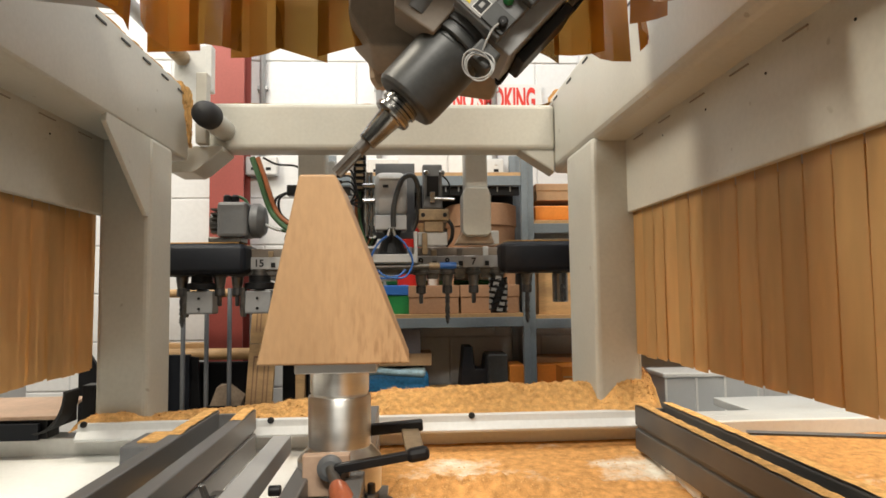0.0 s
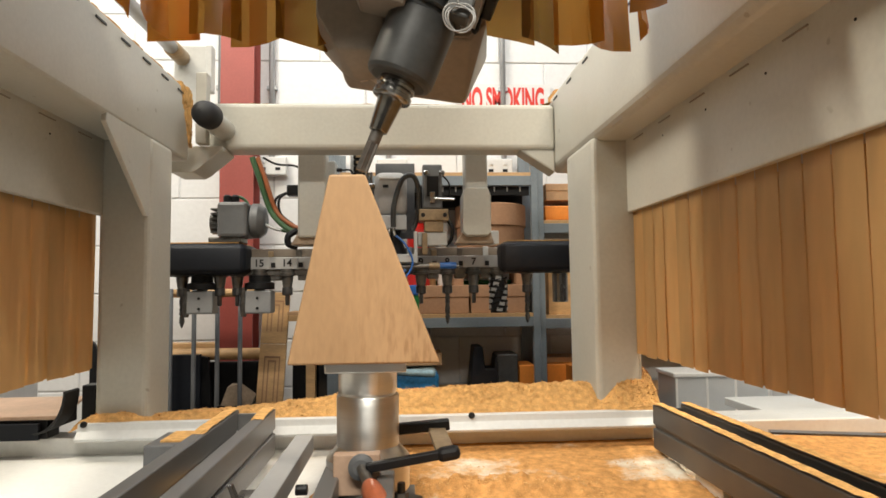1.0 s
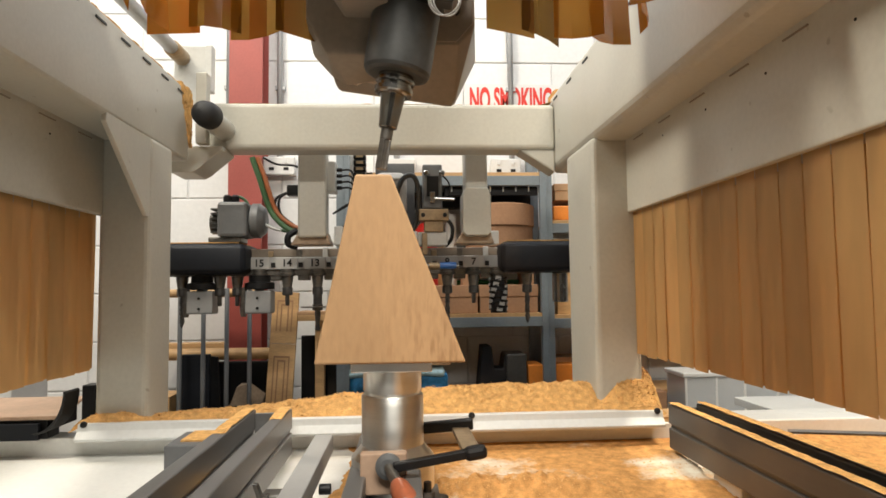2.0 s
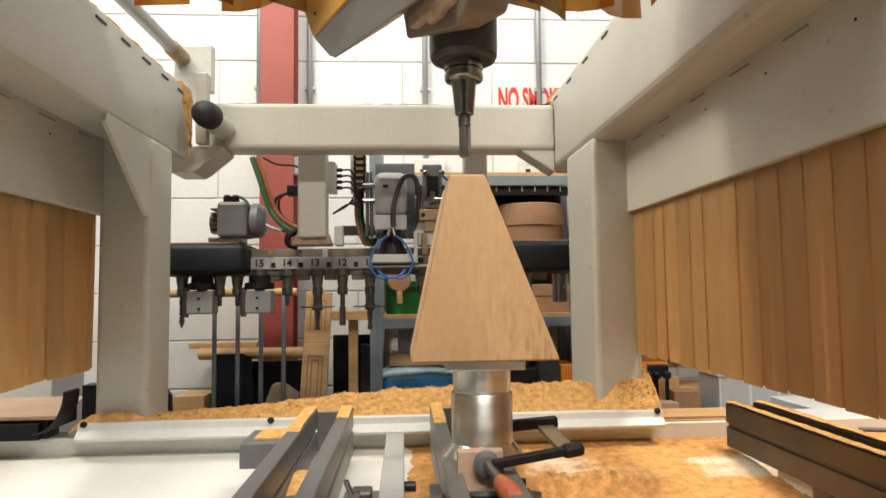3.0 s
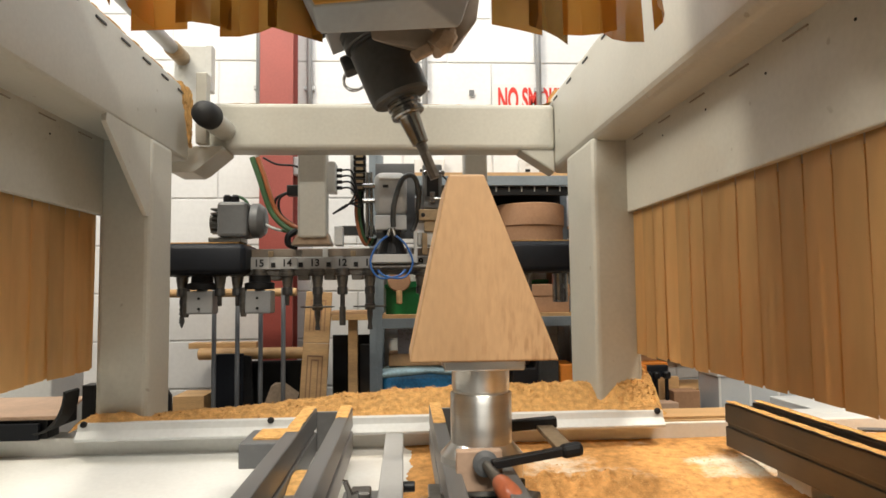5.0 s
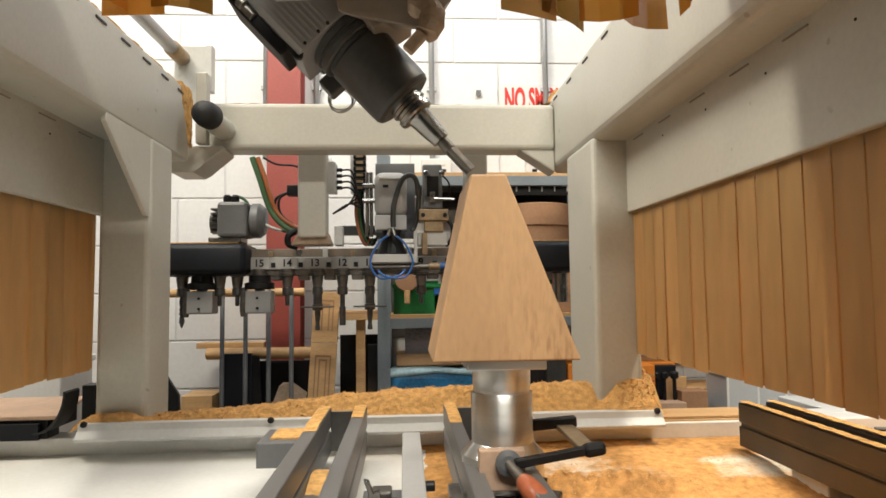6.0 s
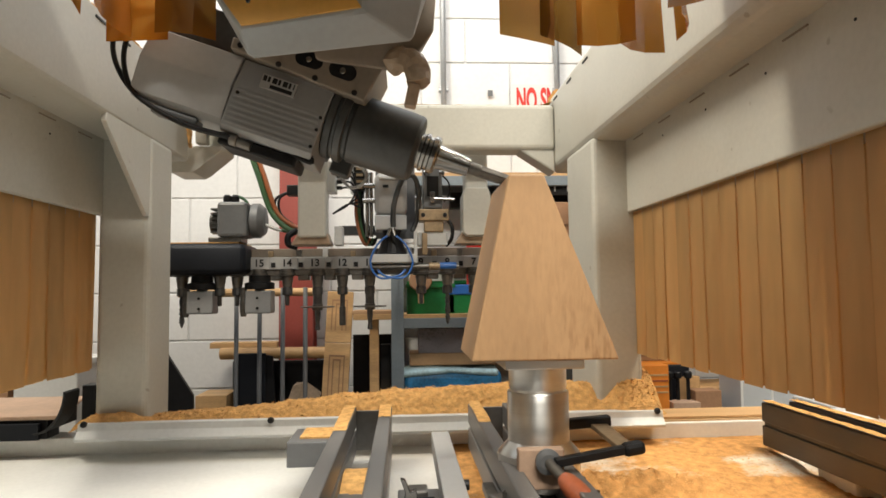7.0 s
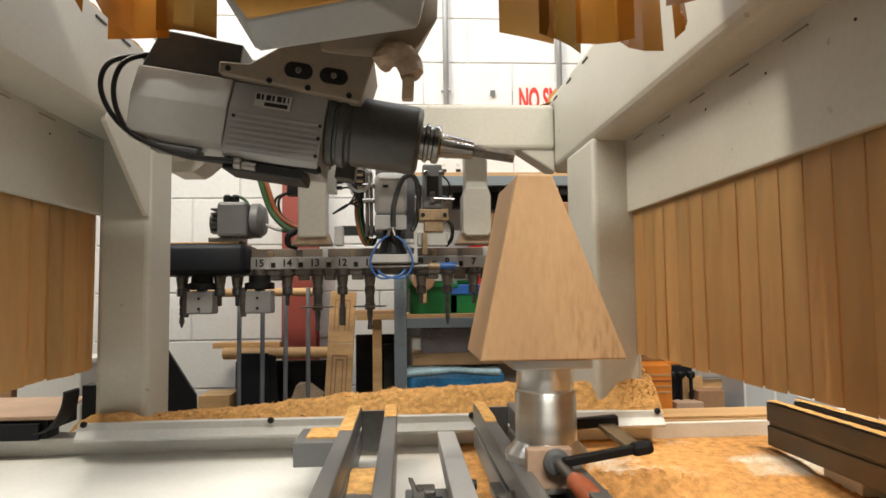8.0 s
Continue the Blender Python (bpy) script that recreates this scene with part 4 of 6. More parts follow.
def tool_rack():
    r = thing("tool_rack", "grey numbered tool magazine bar with dark rounded end covers", "tool rack")
    part("bar", box(-0.62, 0.42, 2.45, 2.53, 0.086, 0.133, 0.002), LIGHTGREY, r)
    part("fork_carrier", box(-0.60, 0.40, 2.462, 2.53, 0.064, 0.086, 0.002), TOOLSTEEL, r, "dark grimy fork carrier under the bar")
    for i, x in enumerate((-0.505, -0.40, -0.30, -0.195, -0.10, 0.02, 0.115, 0.215, 0.315)):
        part("clip", box(x - 0.010, x + 0.010, 2.452, 2.50, 0.133, 0.156 + 0.006 * (i % 3), 0.002), (BRASSY, TOOLSTEEL, TRAYPAINT)[i % 3], r)
    part("bar_top", box(-0.60, 0.40, 2.46, 2.55, 0.133, 0.165, 0.003), BROWNPLATE, r, "dusty brown rack top")
    for name, x0, x1 in (("end_cover", -0.97, -0.578), ("end_cover", 0.36, 0.80)):
        bm = box(x0, x1, 2.36, 2.62, 0.066, 0.182, 0.03, 4)
        part(name, bm, HOUSEBLACK, r, "navy black moulded end cover")
        part("dust_layer", box(x0 + 0.03, x1 - 0.03, 2.39, 2.59, 0.182, 0.187, 0.002), SAWDUST, r)
    for n, x in ((15, -0.547), (14, -0.4435), (13, -0.339), (12, -0.236), (11, -0.132), (9, 0.064), (8, 0.165), (7, 0.2666)):
        plate = part("number_plate", box(x - 0.040, x + 0.040, 2.446, 2.4505, 0.088, 0.131, 0.001), LIGHTGREY, r)
        data = text_mesh(str(n), 0.038, 0.02)
        data.materials.append(BLACK)
        ob = new("number", data)
        ob.parent, ob.matrix_basis = plate, pose(x, 2.4445, 0.109, 90, 0, 0)
        part("fork_gap", box(x + 0.044, x + 0.060, 2.446, 2.449, 0.094, 0.112), BLACK, plate)
    for x in (-0.49, -0.385, -0.285, -0.18, 0.11, 0.215, 0.32):
        part("fork", box(x - 0.022, x + 0.022, 2.47, 2.52, 0.045, 0.088, 0.004), TOOLSTEEL, r)
    for x in (-0.322, 0.258):
        part("shoe_foot", hull([(x - 0.075, 2.26, 0.165), (x + 0.065, 2.26, 0.165), (x - 0.05, 2.26, 0.21), (x + 0.05, 2.26, 0.21), (x - 0.075, 2.36, 0.165), (x + 0.065, 2.36, 0.165), (x - 0.05, 2.36, 0.21), (x + 0.05, 2.36, 0.21)], 0.004), TAPE, r, "dust covered rack foot")
    part("side_lug", box(0.315, 0.345, 2.3, 2.36, 0.165, 0.215, 0.004), TRAYPAINT, r)
    part("side_lug", box(-0.25, -0.22, 2.3, 2.36, 0.165, 0.235, 0.004), TRAYPAINT, r)
    # cross rail behind with wiring holes
    bm = box(-0.26, -0.10, 2.56, 2.6, 0.225, 0.262)
    part("slotted_rail", bm, GREYCAST, r)
    return rider(r)


def holder(x, y, shape, label):
    """A tool hanging in the rack: a tapered holder with what is clamped in it."""
    t = thing("cutting_tool", label, "tool", "rack tools", at=(x, y, 0))
    part("tool_holder", lathe([(0.013, 0.012), (0.017, 0.02), (0.022, 0.052), (0.022, 0.06), (0.031, 0.062), (0.031, 0.072), (0.026, 0.074), (0.026, 0.088)], 20), TOOLSTEEL, t)
    part("collet_nut", lathe([(0.015, -0.012), (0.0195, -0.009), (0.0195, 0.016), (0.016, 0.019)], 12), CARBIDE, t)
    if shape == "drill":
        bm = lathe([(0.001, -0.13), (0.007, -0.118), (0.008, 0.015)], 12)
        for i in range(12):
            box(-0.0088, 0.0088, -0.005, 0.005, -0.112 + i * 0.008, -0.105 + i * 0.008, into=bm, m=pose(0, 0, 0, 0, 0, i * 40))
        part("drill_bit", bm, CARBIDE, t)
    elif shape == "saw":
        part("arbor", lathe([(0.010, -0.066), (0.017, -0.06), (0.017, 0.015)], 16), CARBIDE, t)
        bm = lathe([(0.060, -0.0595), (0.064, -0.058), (0.064, -0.0555), (0.060, -0.0545)], 40)
        lathe([(0.017, -0.070), (0.020, -0.068), (0.020, -0.048), (0.017, -0.046)], 20, into=bm)
        part("saw_disc", bm, TOOLSTEEL, t)
        part("screw", lathe([(0.008, -0.145), (0.010, -0.14), (0.007, -0.12), (0.011, -0.09), (0.011, -0.06)], 12), CARBIDE, t)
    elif shape == "rod":
        part("shank", lathe([(0.010, -0.128), (0.012, -0.125), (0.012, -0.06), (0.009, -0.055), (0.009, 0.0), (0.014, 0.015)], 16), CARBIDE, t)
    elif shape == "cone":
        part("shank", lathe([(0.006, -0.05), (0.008, -0.045), (0.008, 0.0), (0.014, 0.015)], 14), CARBIDE, t)
    elif shape == "block":
        part("adapter", lathe([(0.052, 0.012), (0.055, 0.015), (0.055, 0.036), (0.040, 0.040), (0.040, 0.064)], 28), BLACK, t)
        body = part("angle_head", box(-0.046, 0.05, -0.04, 0.04, -0.078, 0.008, 0.006), MOTORGREY, t, "grey angle drilling head")
        part("screw", rod((0.0, -0.041, -0.02), (0, -0.045, -0.02), 0.005), BLACK, body)
        part("screw", rod((0.0, -0.041, -0.058), (0, -0.045, -0.058), 0.005), BLACK, body)
        part("nozzle", lathe([(0.010, -0.09), (0.014, -0.07), (0.014, 0.02)], 12, m=pose(-0.06, 0, 0)), TOOLSTEEL, t)
    elif shape == "spiral":
        part("core", lathe([(0.030, -0.088), (0.031, -0.085), (0.031, 0.045)], 24), BLACK, t)
        for i in range(6):
            for k in range(4):
                ob = part("insert", box(-0.011, 0.011, -0.0355, -0.029, -0.007, 0.007, 0.001), LIGHTGREY, t)
                ob.matrix_basis = pose(0, 0, -0.075 + i * 0.022 + 0.003 * k, 0, 8, k * 90 + i * 17)
            ob = part("spiral_rib", tube([(0.034 * math.cos(a), 0.034 * math.sin(a), -0.086 + i * 0.022 + a * 0.0035) for a in (j * 0.55 for j in range(13))], 0.003, 6, steps=2), BLACK, t)
    elif shape == "chuck":
        part("chuck_body", lathe([(0.028, -0.05), (0.03, -0.045), (0.03, 0.06)], 20), STEEL, t, "chrome profile cutter")
        part("pin", rod((0, -0.033, 0.02), (0, -0.033, -0.05), 0.006), CARBIDE, t)
    return rider(t)


def rack_tools():
    lab = "worn steel tool holder with {} in the rack"
    for x, shape, word in ((-0.834, "drill", "long drill bit"), (-0.76, "block", "grey angle head"), (-0.695, "cone", "short cutter"), (-0.63, "cone", "short cutter"),
                           (-0.547, "block", "grey angle head"), (-0.4435, "cone", "slim cutter"), (-0.33, "saw", "small saw disc"), (-0.236, "rod", "long plain cutter"), (-0.132, "saw", "thin saw disc"),
                           (0.064, "cone", "slim cutter"), (0.165, "drill", "twist drill"), (0.2666, "cone", "conical cutter"), (0.362, "spiral", "spiral insert cutter"), (0.475, "drill", "twist drill"), (0.605, "chuck", "chrome cutter")):
        holder(x, 2.46, shape, lab.format(word))


def gear_motor():
    m = thing("gear_motor", "grey finned gear motor on the rack end cover", "motor")
    y = 2.44
    part("gearbox", box(-0.685, -0.575, y - 0.07, y + 0.06, 0.205, 0.335, 0.012), GREYPAINT, m)
    part("end_bell", lathe([(0.06, 0), (0.066, 0.005), (0.066, 0.03), (0.05, 0.05), (0.03, 0.055)], 28, m=pose(-0.572, y, 0.27, 0, 90, 0)), GREYPAINT, m)
    bm = rod((-0.72, y, 0.262), (-0.69, y, 0.262), 0.042)
    for i in range(6):
        box(-0.712, -0.690, y - 0.05, y + 0.05, 0.222 + i * 0.017, 0.228 + i * 0.017, into=bm)
    part("cooling_fins", bm, GREYCAST, m)
    part("foot", box(-0.72, -0.60, y - 0.05, y + 0.05, 0.187, 0.206, 0.003), TOOLSTEEL, m)
    for x in (-0.665, -0.635):
        part("cable_gland", lathe([(0.011, 0), (0.015, 0.004), (0.015, 0.03), (0.01, 0.036)], 14, m=pose(x, y, 0.333)), BLACK, m)
    part("cable", tube([(-0.635, y, 0.365), (-0.60, y, 0.35), (-0.56, y, 0.29), (-0.50, y, 0.245), (-0.42, y, 0.225)], 0.006), GREENWIRE, m, smooth=True)
    part("cable", tube([(-0.575, y, 0.30), (-0.52, y - 0.02, 0.255), (-0.46, y, 0.232), (-0.40, y, 0.228)], 0.005), WHITE, m, smooth=True)
    rider(m)


def cables():
    c = thing("cable_bundle", "orange and green cables hanging from the cross beam", "cables")
    y = 2.38
    part("cable", tube([(-0.56, y, 0.50), (-0.535, y, 0.43), (-0.49, y, 0.30), (-0.43, y, 0.235), (-0.38, y, 0.222)], 0.011), GREENWIRE, c, smooth=True)
    part("cable", tube([(-0.54, y, 0.50), (-0.515, y, 0.43), (-0.47, y, 0.30), (-0.41, y, 0.245), (-0.38, y, 0.235)], 0.009), ORANGEWIRE, c, smooth=True)
    part("cable", tube([(-0.52, y, 0.50), (-0.47, y, 0.475), (-0.41, y, 0.47), (-0.37, y, 0.455)], 0.004), BLACK, c, smooth=True)
    part("connector", box(-0.43, -0.385, y - 0.02, y + 0.02, 0.355, 0.395, 0.004), BLACK, c)
    for k in (0, 0.012):
        part("cable", tube([(-0.425, y, 0.37), (-0.46 - k, y, 0.345), (-0.455 - k, y, 0.29), (-0.41, y, 0.25 - k)], 0.005), BLACK, c, smooth=True)
    part("cable", tube([(-0.39, y - 0.02, 0.225), (-0.42, y - 0.03, 0.205), (-0.42, y - 0.03, 0.175), (-0.39, y - 0.02, 0.165)], 0.012), BLACK, c, smooth=True)
    rider(c)
    j = thing("junction_box", "pale junction box with four black cables", "junction box")
    part("box_body", box(-0.285, -0.245, 2.30, 2.38, 0.36, 0.47, 0.004), TRAYPAINT, j)
    for i in range(4):
        z = 0.445 - i * 0.022
        part("plug", rod((-0.245, 2.34, z), (-0.225, 2.34, z), 0.007, segs=10), BLACK, j)
        part("cable", tube([(-0.225, 2.34, z), (-0.19, 2.34, z - 0.005), (-0.175 + 0.006 * i, 2.34, z - 0.07), (-0.20, 2.34, 0.32), (-0.26, 2.35, 0.285)], 0.0035), BLACK, j, smooth=True)
    rider(j)
    e = thing("cable_chain", "black cable chain with orange and green wires", "cable chain")
    y = 2.42
    for i in range(6):
        part("chain_link", box(-0.188, -0.142, y - 0.03, y + 0.03, 0.378 + i * 0.024, 0.398 + i * 0.024, 0.003), BLACK, e)
        part("link_window", box(-0.178, -0.152, y - 0.032, y - 0.029, 0.383 + i * 0.024, 0.393 + i * 0.024), BRASSY, e)
    part("chain_back", box(-0.200, -0.186, y - 0.02, y + 0.03, 0.37, 0.53, 0.002), TRAYPAINT, e)
    for x, mat in ((-0.178, ORANGEWIRE), (-0.166, GREENWIRE), (-0.155, BLACK)):
        part("wire", tube([(x, y, 0.385), (x - 0.002, y, 0.29), (x + 0.012, y, 0.215), (x + 0.035, y, 0.175), (x + 0.05, y, 0.20)], 0.0065), mat, e, smooth=True)
    rider(e)


def tool_changer():
    """The pneumatic unit in the middle of the rack."""
    u = thing("drill_unit", "grey drilling unit with a motor and blue air hoses", "machine unit")
    y = 2.36
    part("back_plate", box(-0.108, 0.043, y + 0.09, y + 0.11, 0.20, 0.492, 0.002), GREYPAINT, u)
    mot = part("motor", box(-0.108, 0.012, y - 0.05, y + 0.07, 0.275, 0.435, 0.030, 4), LIGHTGREY, u, "pale grey square motor")
    part("motor_skirt", box(-0.106, 0.010, y - 0.052, y + 0.07, 0.222, 0.275, 0.004), CLEAR, mot)
    part("top_rim", box(-0.090, -0.006, y - 0.054, y + 0.05, 0.405, 0.414, 0.002), TRAYPAINT, mot)
    part("port", box(-0.075, -0.055, y - 0.055, y - 0.05, 0.375, 0.385), BLACK, mot)
    for x in (-0.135, -0.12):
        part("valve_rod", rod((x, y, 0.20), (x, y, 0.44), 0.007), STEEL, u)
    for z in (0.33, 0.385):
        part("fitting", rod((-0.15, y - 0.03, z), (-0.105, y - 0.03, z), 0.010), STEEL, u)
    part("hose", tube([(-0.038, y - 0.06, 0.23), (-0.035, y - 0.065, 0.31), (-0.005, y - 0.07, 0.40), (0.035, y - 0.06, 0.415), (0.055, y - 0.04, 0.36), (0.048, y, 0.27), (0.03, y, 0.22)], 0.0095, 10), GREYCAST, u, "dark corrugated hose", smooth=True)
    part("cone", lathe([(0.055, 0.135), (0.050, 0.15), (0.03, 0.205), (0.035, 0.222)], 20, m=pose(-0.045, y, 0)), BLACK, u)
    part("white_shelf", box(-0.118, 0.040, y - 0.06, y + 0.05, 0.102, 0.132, 0.003), TRAYPAINT, u)
    part("white_post", box(0.036, 0.048, y - 0.05, y + 0.02, 0.10, 0.215), TRAYPAINT, u)
    part("lower_rod", rod((-0.13, y - 0.03, 0.088), (0.2, y - 0.03, 0.088), 0.011), TOOLSTEEL, u)
    part("rod_grip", rod((0.09, y - 0.032, 0.088), (0.13, y - 0.032, 0.088), 0.014), BRASSY, u)
    part("rod_sleeve", rod((0.13, y - 0.032, 0.09), (0.19, y - 0.032, 0.09), 0.0125), BLUE, u)
    for s in (-1, 1):
        part("air_hose", tube([(-0.045 + s * 0.006, y - 0.07, 0.205), (-0.045 + s * 0.05, y - 0.08, 0.165), (-0.045 + s * 0.075, y - 0.085, 0.10), (-0.045 + s * 0.045, y - 0.085, 0.048), (-0.045 - s * 0.02, y - 0.085, 0.052), (-0.045 - s * 0.05, y - 0.08, 0.075)], 0.0038), BLUE, u, "blue air hose", smooth=True)
        part("hose_fitting", rod((-0.045 + s * 0.012, y - 0.072, 0.195), (-0.045 + s * 0.004, y - 0.068, 0.225), 0.007), STEEL, u)
    second = part("valve_block", box(0.070, 0.142, y - 0.03, y + 0.05, 0.30, 0.465, 0.006), GREYPAINT, u, "dark grey valve block")
    part("slot_face", box(0.085, 0.128, y - 0.033, y - 0.029, 0.345, 0.42), BLACK, second)
    for x in (0.083, 0.14):
        part("knob", lathe([(0.008, 0), (0.011, 0.004), (0.011, 0.014), (0.006, 0.018)], 12, m=pose(x, y - 0.03, 0.43, 90, 0, 0)), STEEL, second)
    part("lever", rod((0.11, y - 0.045, 0.335), (0.185, y - 0.045, 0.332), 0.006), STEEL, second)
    part("lever_block", box(0.095, 0.115, y - 0.05, y - 0.03, 0.32, 0.36, 0.002), STEEL, second)
    part("wire", tube([(0.135, y - 0.03, 0.43), (0.165, y - 0.02, 0.40), (0.17, y - 0.02, 0.36), (0.15, y, 0.33)], 0.003), BLACK, second, smooth=True)
    part("brass_base", box(0.055, 0.165, y - 0.04, y + 0.05, 0.255, 0.298, 0.004), BRASSY, u)
    for x in (0.07, 0.15):
        part("base_bolt", rod((x, y - 0.042, 0.275), (x, y - 0.046, 0.275), 0.008), BLACK, u)
    part("stepped_block", box(0.075, 0.145, y - 0.03, y + 0.05, 0.215, 0.255, 0.003), BRASSY, u)
    part("lower_block", box(0.05, 0.16, y - 0.02, y + 0.06, 0.165, 0.215, 0.004), TRAYPAINT, u)
    part("post", box(0.065, 0.085, y - 0.04, y - 0.02, 0.13, 0.21, 0.003), BRASSY, u)
    part("cable", tube([(0.155, y, 0.27), (0.178, y - 0.01, 0.235), (0.175, y - 0.01, 0.19), (0.155, y, 0.165)], 0.007), BLACK, u, smooth=True)
    rider(u)


def beam_fittings():
    g = thing("guide_pipe", "grey steel guide pipe above the gantry side beam", "pipe")
    part("pipe", rod((-0.690, 0.2, 0.715), (-0.708, 2.05, 0.756), 0.020, segs=20), CONDUIT, g, smooth=True)
    part("pipe_socket", rod((-0.7071, 1.96, 0.754), (-0.708, 2.06, 0.756), 0.025, segs=20), BRASSY, g, "rusty brown pipe socket", smooth=True)
    part("end_plate", box(-0.735, -0.632, 2.062, 2.075, 0.60, 0.80, 0.003), TRAYPAINT, g)
    part("plate_flange", box(-0.634, -0.615, 2.060, 2.10, 0.65, 0.802, 0.003), TRAYPAINT, g)
    part("edge_plate", box(-0.652, -0.618, 2.02, 2.06, 0.47, 0.698, 0.003), PAINT, g)
    part("cover_strip", prism([(-0.715, 0.6205), (-0.682, 0.6205), (-0.694, 0.652), (-0.715, 0.652)], "y", 0.6, 2.0, 0.002), GREYPAINT, g, "dark grey strip along the beam top")
    rider(g)
    rnd = random.Random(5)
    for x, n in ((XL, 170), (XR, 10)):
        bm = bmesh.new()
        for i in range(n):
            y = rnd.uniform(0.7, 1.97) if x == XL else rnd.uniform(2.11, 2.19)
            w, top = rnd.uniform(0.004, 0.018), (BTL if x == XL else BT + 0.018)
            s = 1 if x == XL else -1
            box(x - s * 0.034, x - s * (0.014 - 0.008 * rnd.random()), y - w * 1.6, y + w * 1.6, top - 0.014, top + 0.002 + 0.004 * rnd.random(), 0.0015, 1, into=bm)
        if x == XL:
            # caked down the beam end and its inner face
            for i in range(240):
                fall = rnd.random() ** 1.7
                w = rnd.uniform(0.0025, 0.008) * (1.15 - 0.5 * fall)
                y = YL + 0.015 - 0.085 * rnd.random() * (1 - 0.7 * fall)
                z = BTL - 0.008 - 0.16 * fall
                box(XL - 0.012, XL + 0.001 + 0.003 * rnd.random(), y - w, y + w, z - w * 1.8, z + w * 1.8, 0.001, 1, into=bm)
            for i in range(60):
                x2, w = XL - 0.05 * rnd.random(), rnd.uniform(0.003, 0.008)
                z = BTL - 0.17 * rnd.random() ** 1.4
                box(x2 - w, x2 + w, YL + 0.008, YL + 0.016 + 0.004 * rnd.random(), z - w * 1.5, z + w * 1.5, 0.001, 1, into=bm)
        ob = part("dust_crust", bm, SAWDUST, kind="stuff")
        tagged(ob, "orange sawdust crust along the beam edge", "sawdust")
        rider(ob)
    line = heap("beam_dust", XL + 0.05, XR - 0.004, 2.108, 2.19, 130, 5, 0.6215, lambda x, y: 0.0015 + 0.004 * max(0, noise.noise((x * 30, y * 60, 3))) + 0.014 * math.exp(-((x - XR) / 0.03) ** 2), "thin sawdust line on top of the cross beam")
    rider(line)


# ---- on the bed ----
def bed_fittings():
    p = thing("support_bar", "plain square aluminium support bar on the bed", "bar")
    part("bar", box(-0.268, -0.232, 0.35, 1.335, -0.325, -0.29, 0.002), LIGHTGREY, p)
    part("knob", rod((-0.232, 1.12, -0.335), (-0.212, 1.12, -0.335), 0.009), BLACK, p)
    part("foot", box(-0.27, -0.23, 0.9, 1.0, -0.442, -0.324), ALU, p)
    raised(p)
    b = thing("clamp_bracket", "small steel toggle bracket between the table rails", "bracket")
    part("base", box(-0.335, -0.262, 1.02, 1.14, -0.365, -0.345, 0.003), ALU, b)
    part("block", box(-0.318, -0.285, 1.06, 1.10, -0.345, -0.325, 0.003), TOOLSTEEL, b)
    part("lever", prism([(-0.326, -0.345), (-0.300, -0.345), (-0.304, -0.322), (-0.314, -0.325), (-0.322, -0.306), (-0.330, -0.304), (-0.322, -0.326)], "y", 1.055, 1.068, 0.001), STEEL, b)
    part("screw", rod((-0.30, 1.05, -0.337), (-0.275, 1.05, -0.337), 0.006), BLACK, b)
    part("post", box(-0.33, -0.27, 1.03, 1.13, -0.442, -0.364), ALU, b)
    raised(b)
    k = thing("stop_block", "grey metal stop block bolted to the table rail", "block")
    part("block", box(-0.556, -0.466, 1.30, 1.43, -0.346, -0.297, 0.002), GREYPAINT, k)
    part("dust_layer", box(-0.535, -0.470, 1.33, 1.42, -0.2975, -0.293, 0.001), SAWDUST, k)
    part("bolt", rod((-0.566, 1.37, -0.320), (-0.555, 1.37, -0.320), 0.007), BLACK, k)
    raised(k)
    s = thing("steel_strip", "thin bare steel strip lying across the table rail", "metal strip")
    part("strip", box(0, 0.34, -0.012, 0.012, -0.002, 0.002, m=pose(0.66, 1.22, -0.282, 0, -1, -20)), STEEL, s)
    raised(s)
    # dust on the far ends of the rails
    rnd = random.Random(3)
    for x0, x1, y1, z1, ln in ((-0.466, -0.438, 1.558, -0.276, 0.26), (-0.381, -0.353, 1.558, -0.276, 0.13), (-0.171, -0.144, 1.548, -0.272, 0.22), (0.560, 0.583, 1.554, -0.286, 0.9), (0.631, 0.654, 1.554, -0.286, 1.1)):
        d = heap("rail_dust", x0 + 0.0005, x1 - 0.0005, y1 - ln, y1, 8, 60, z1 + 0.001, lambda x, y, a=y1 - ln: 0.0035 * min(1, (y - a) / 0.05) + 0.002 * noise.noise((x * 90, y * 60, 2)), "thin sawdust layer on the rail end")
        raised(d)
    pile = heap("groove_dust", -0.4365, -0.3825, 1.13, 1.30, 14, 36, -0.3515, lambda x, y: max(0.0, 0.016 - 0.9 * abs(y - 1.22) ** 1.6) + 0.003 * noise.noise((x * 80, y * 80, 6)), "small sawdust pile in the groove of the table rail")
    raised(pile)


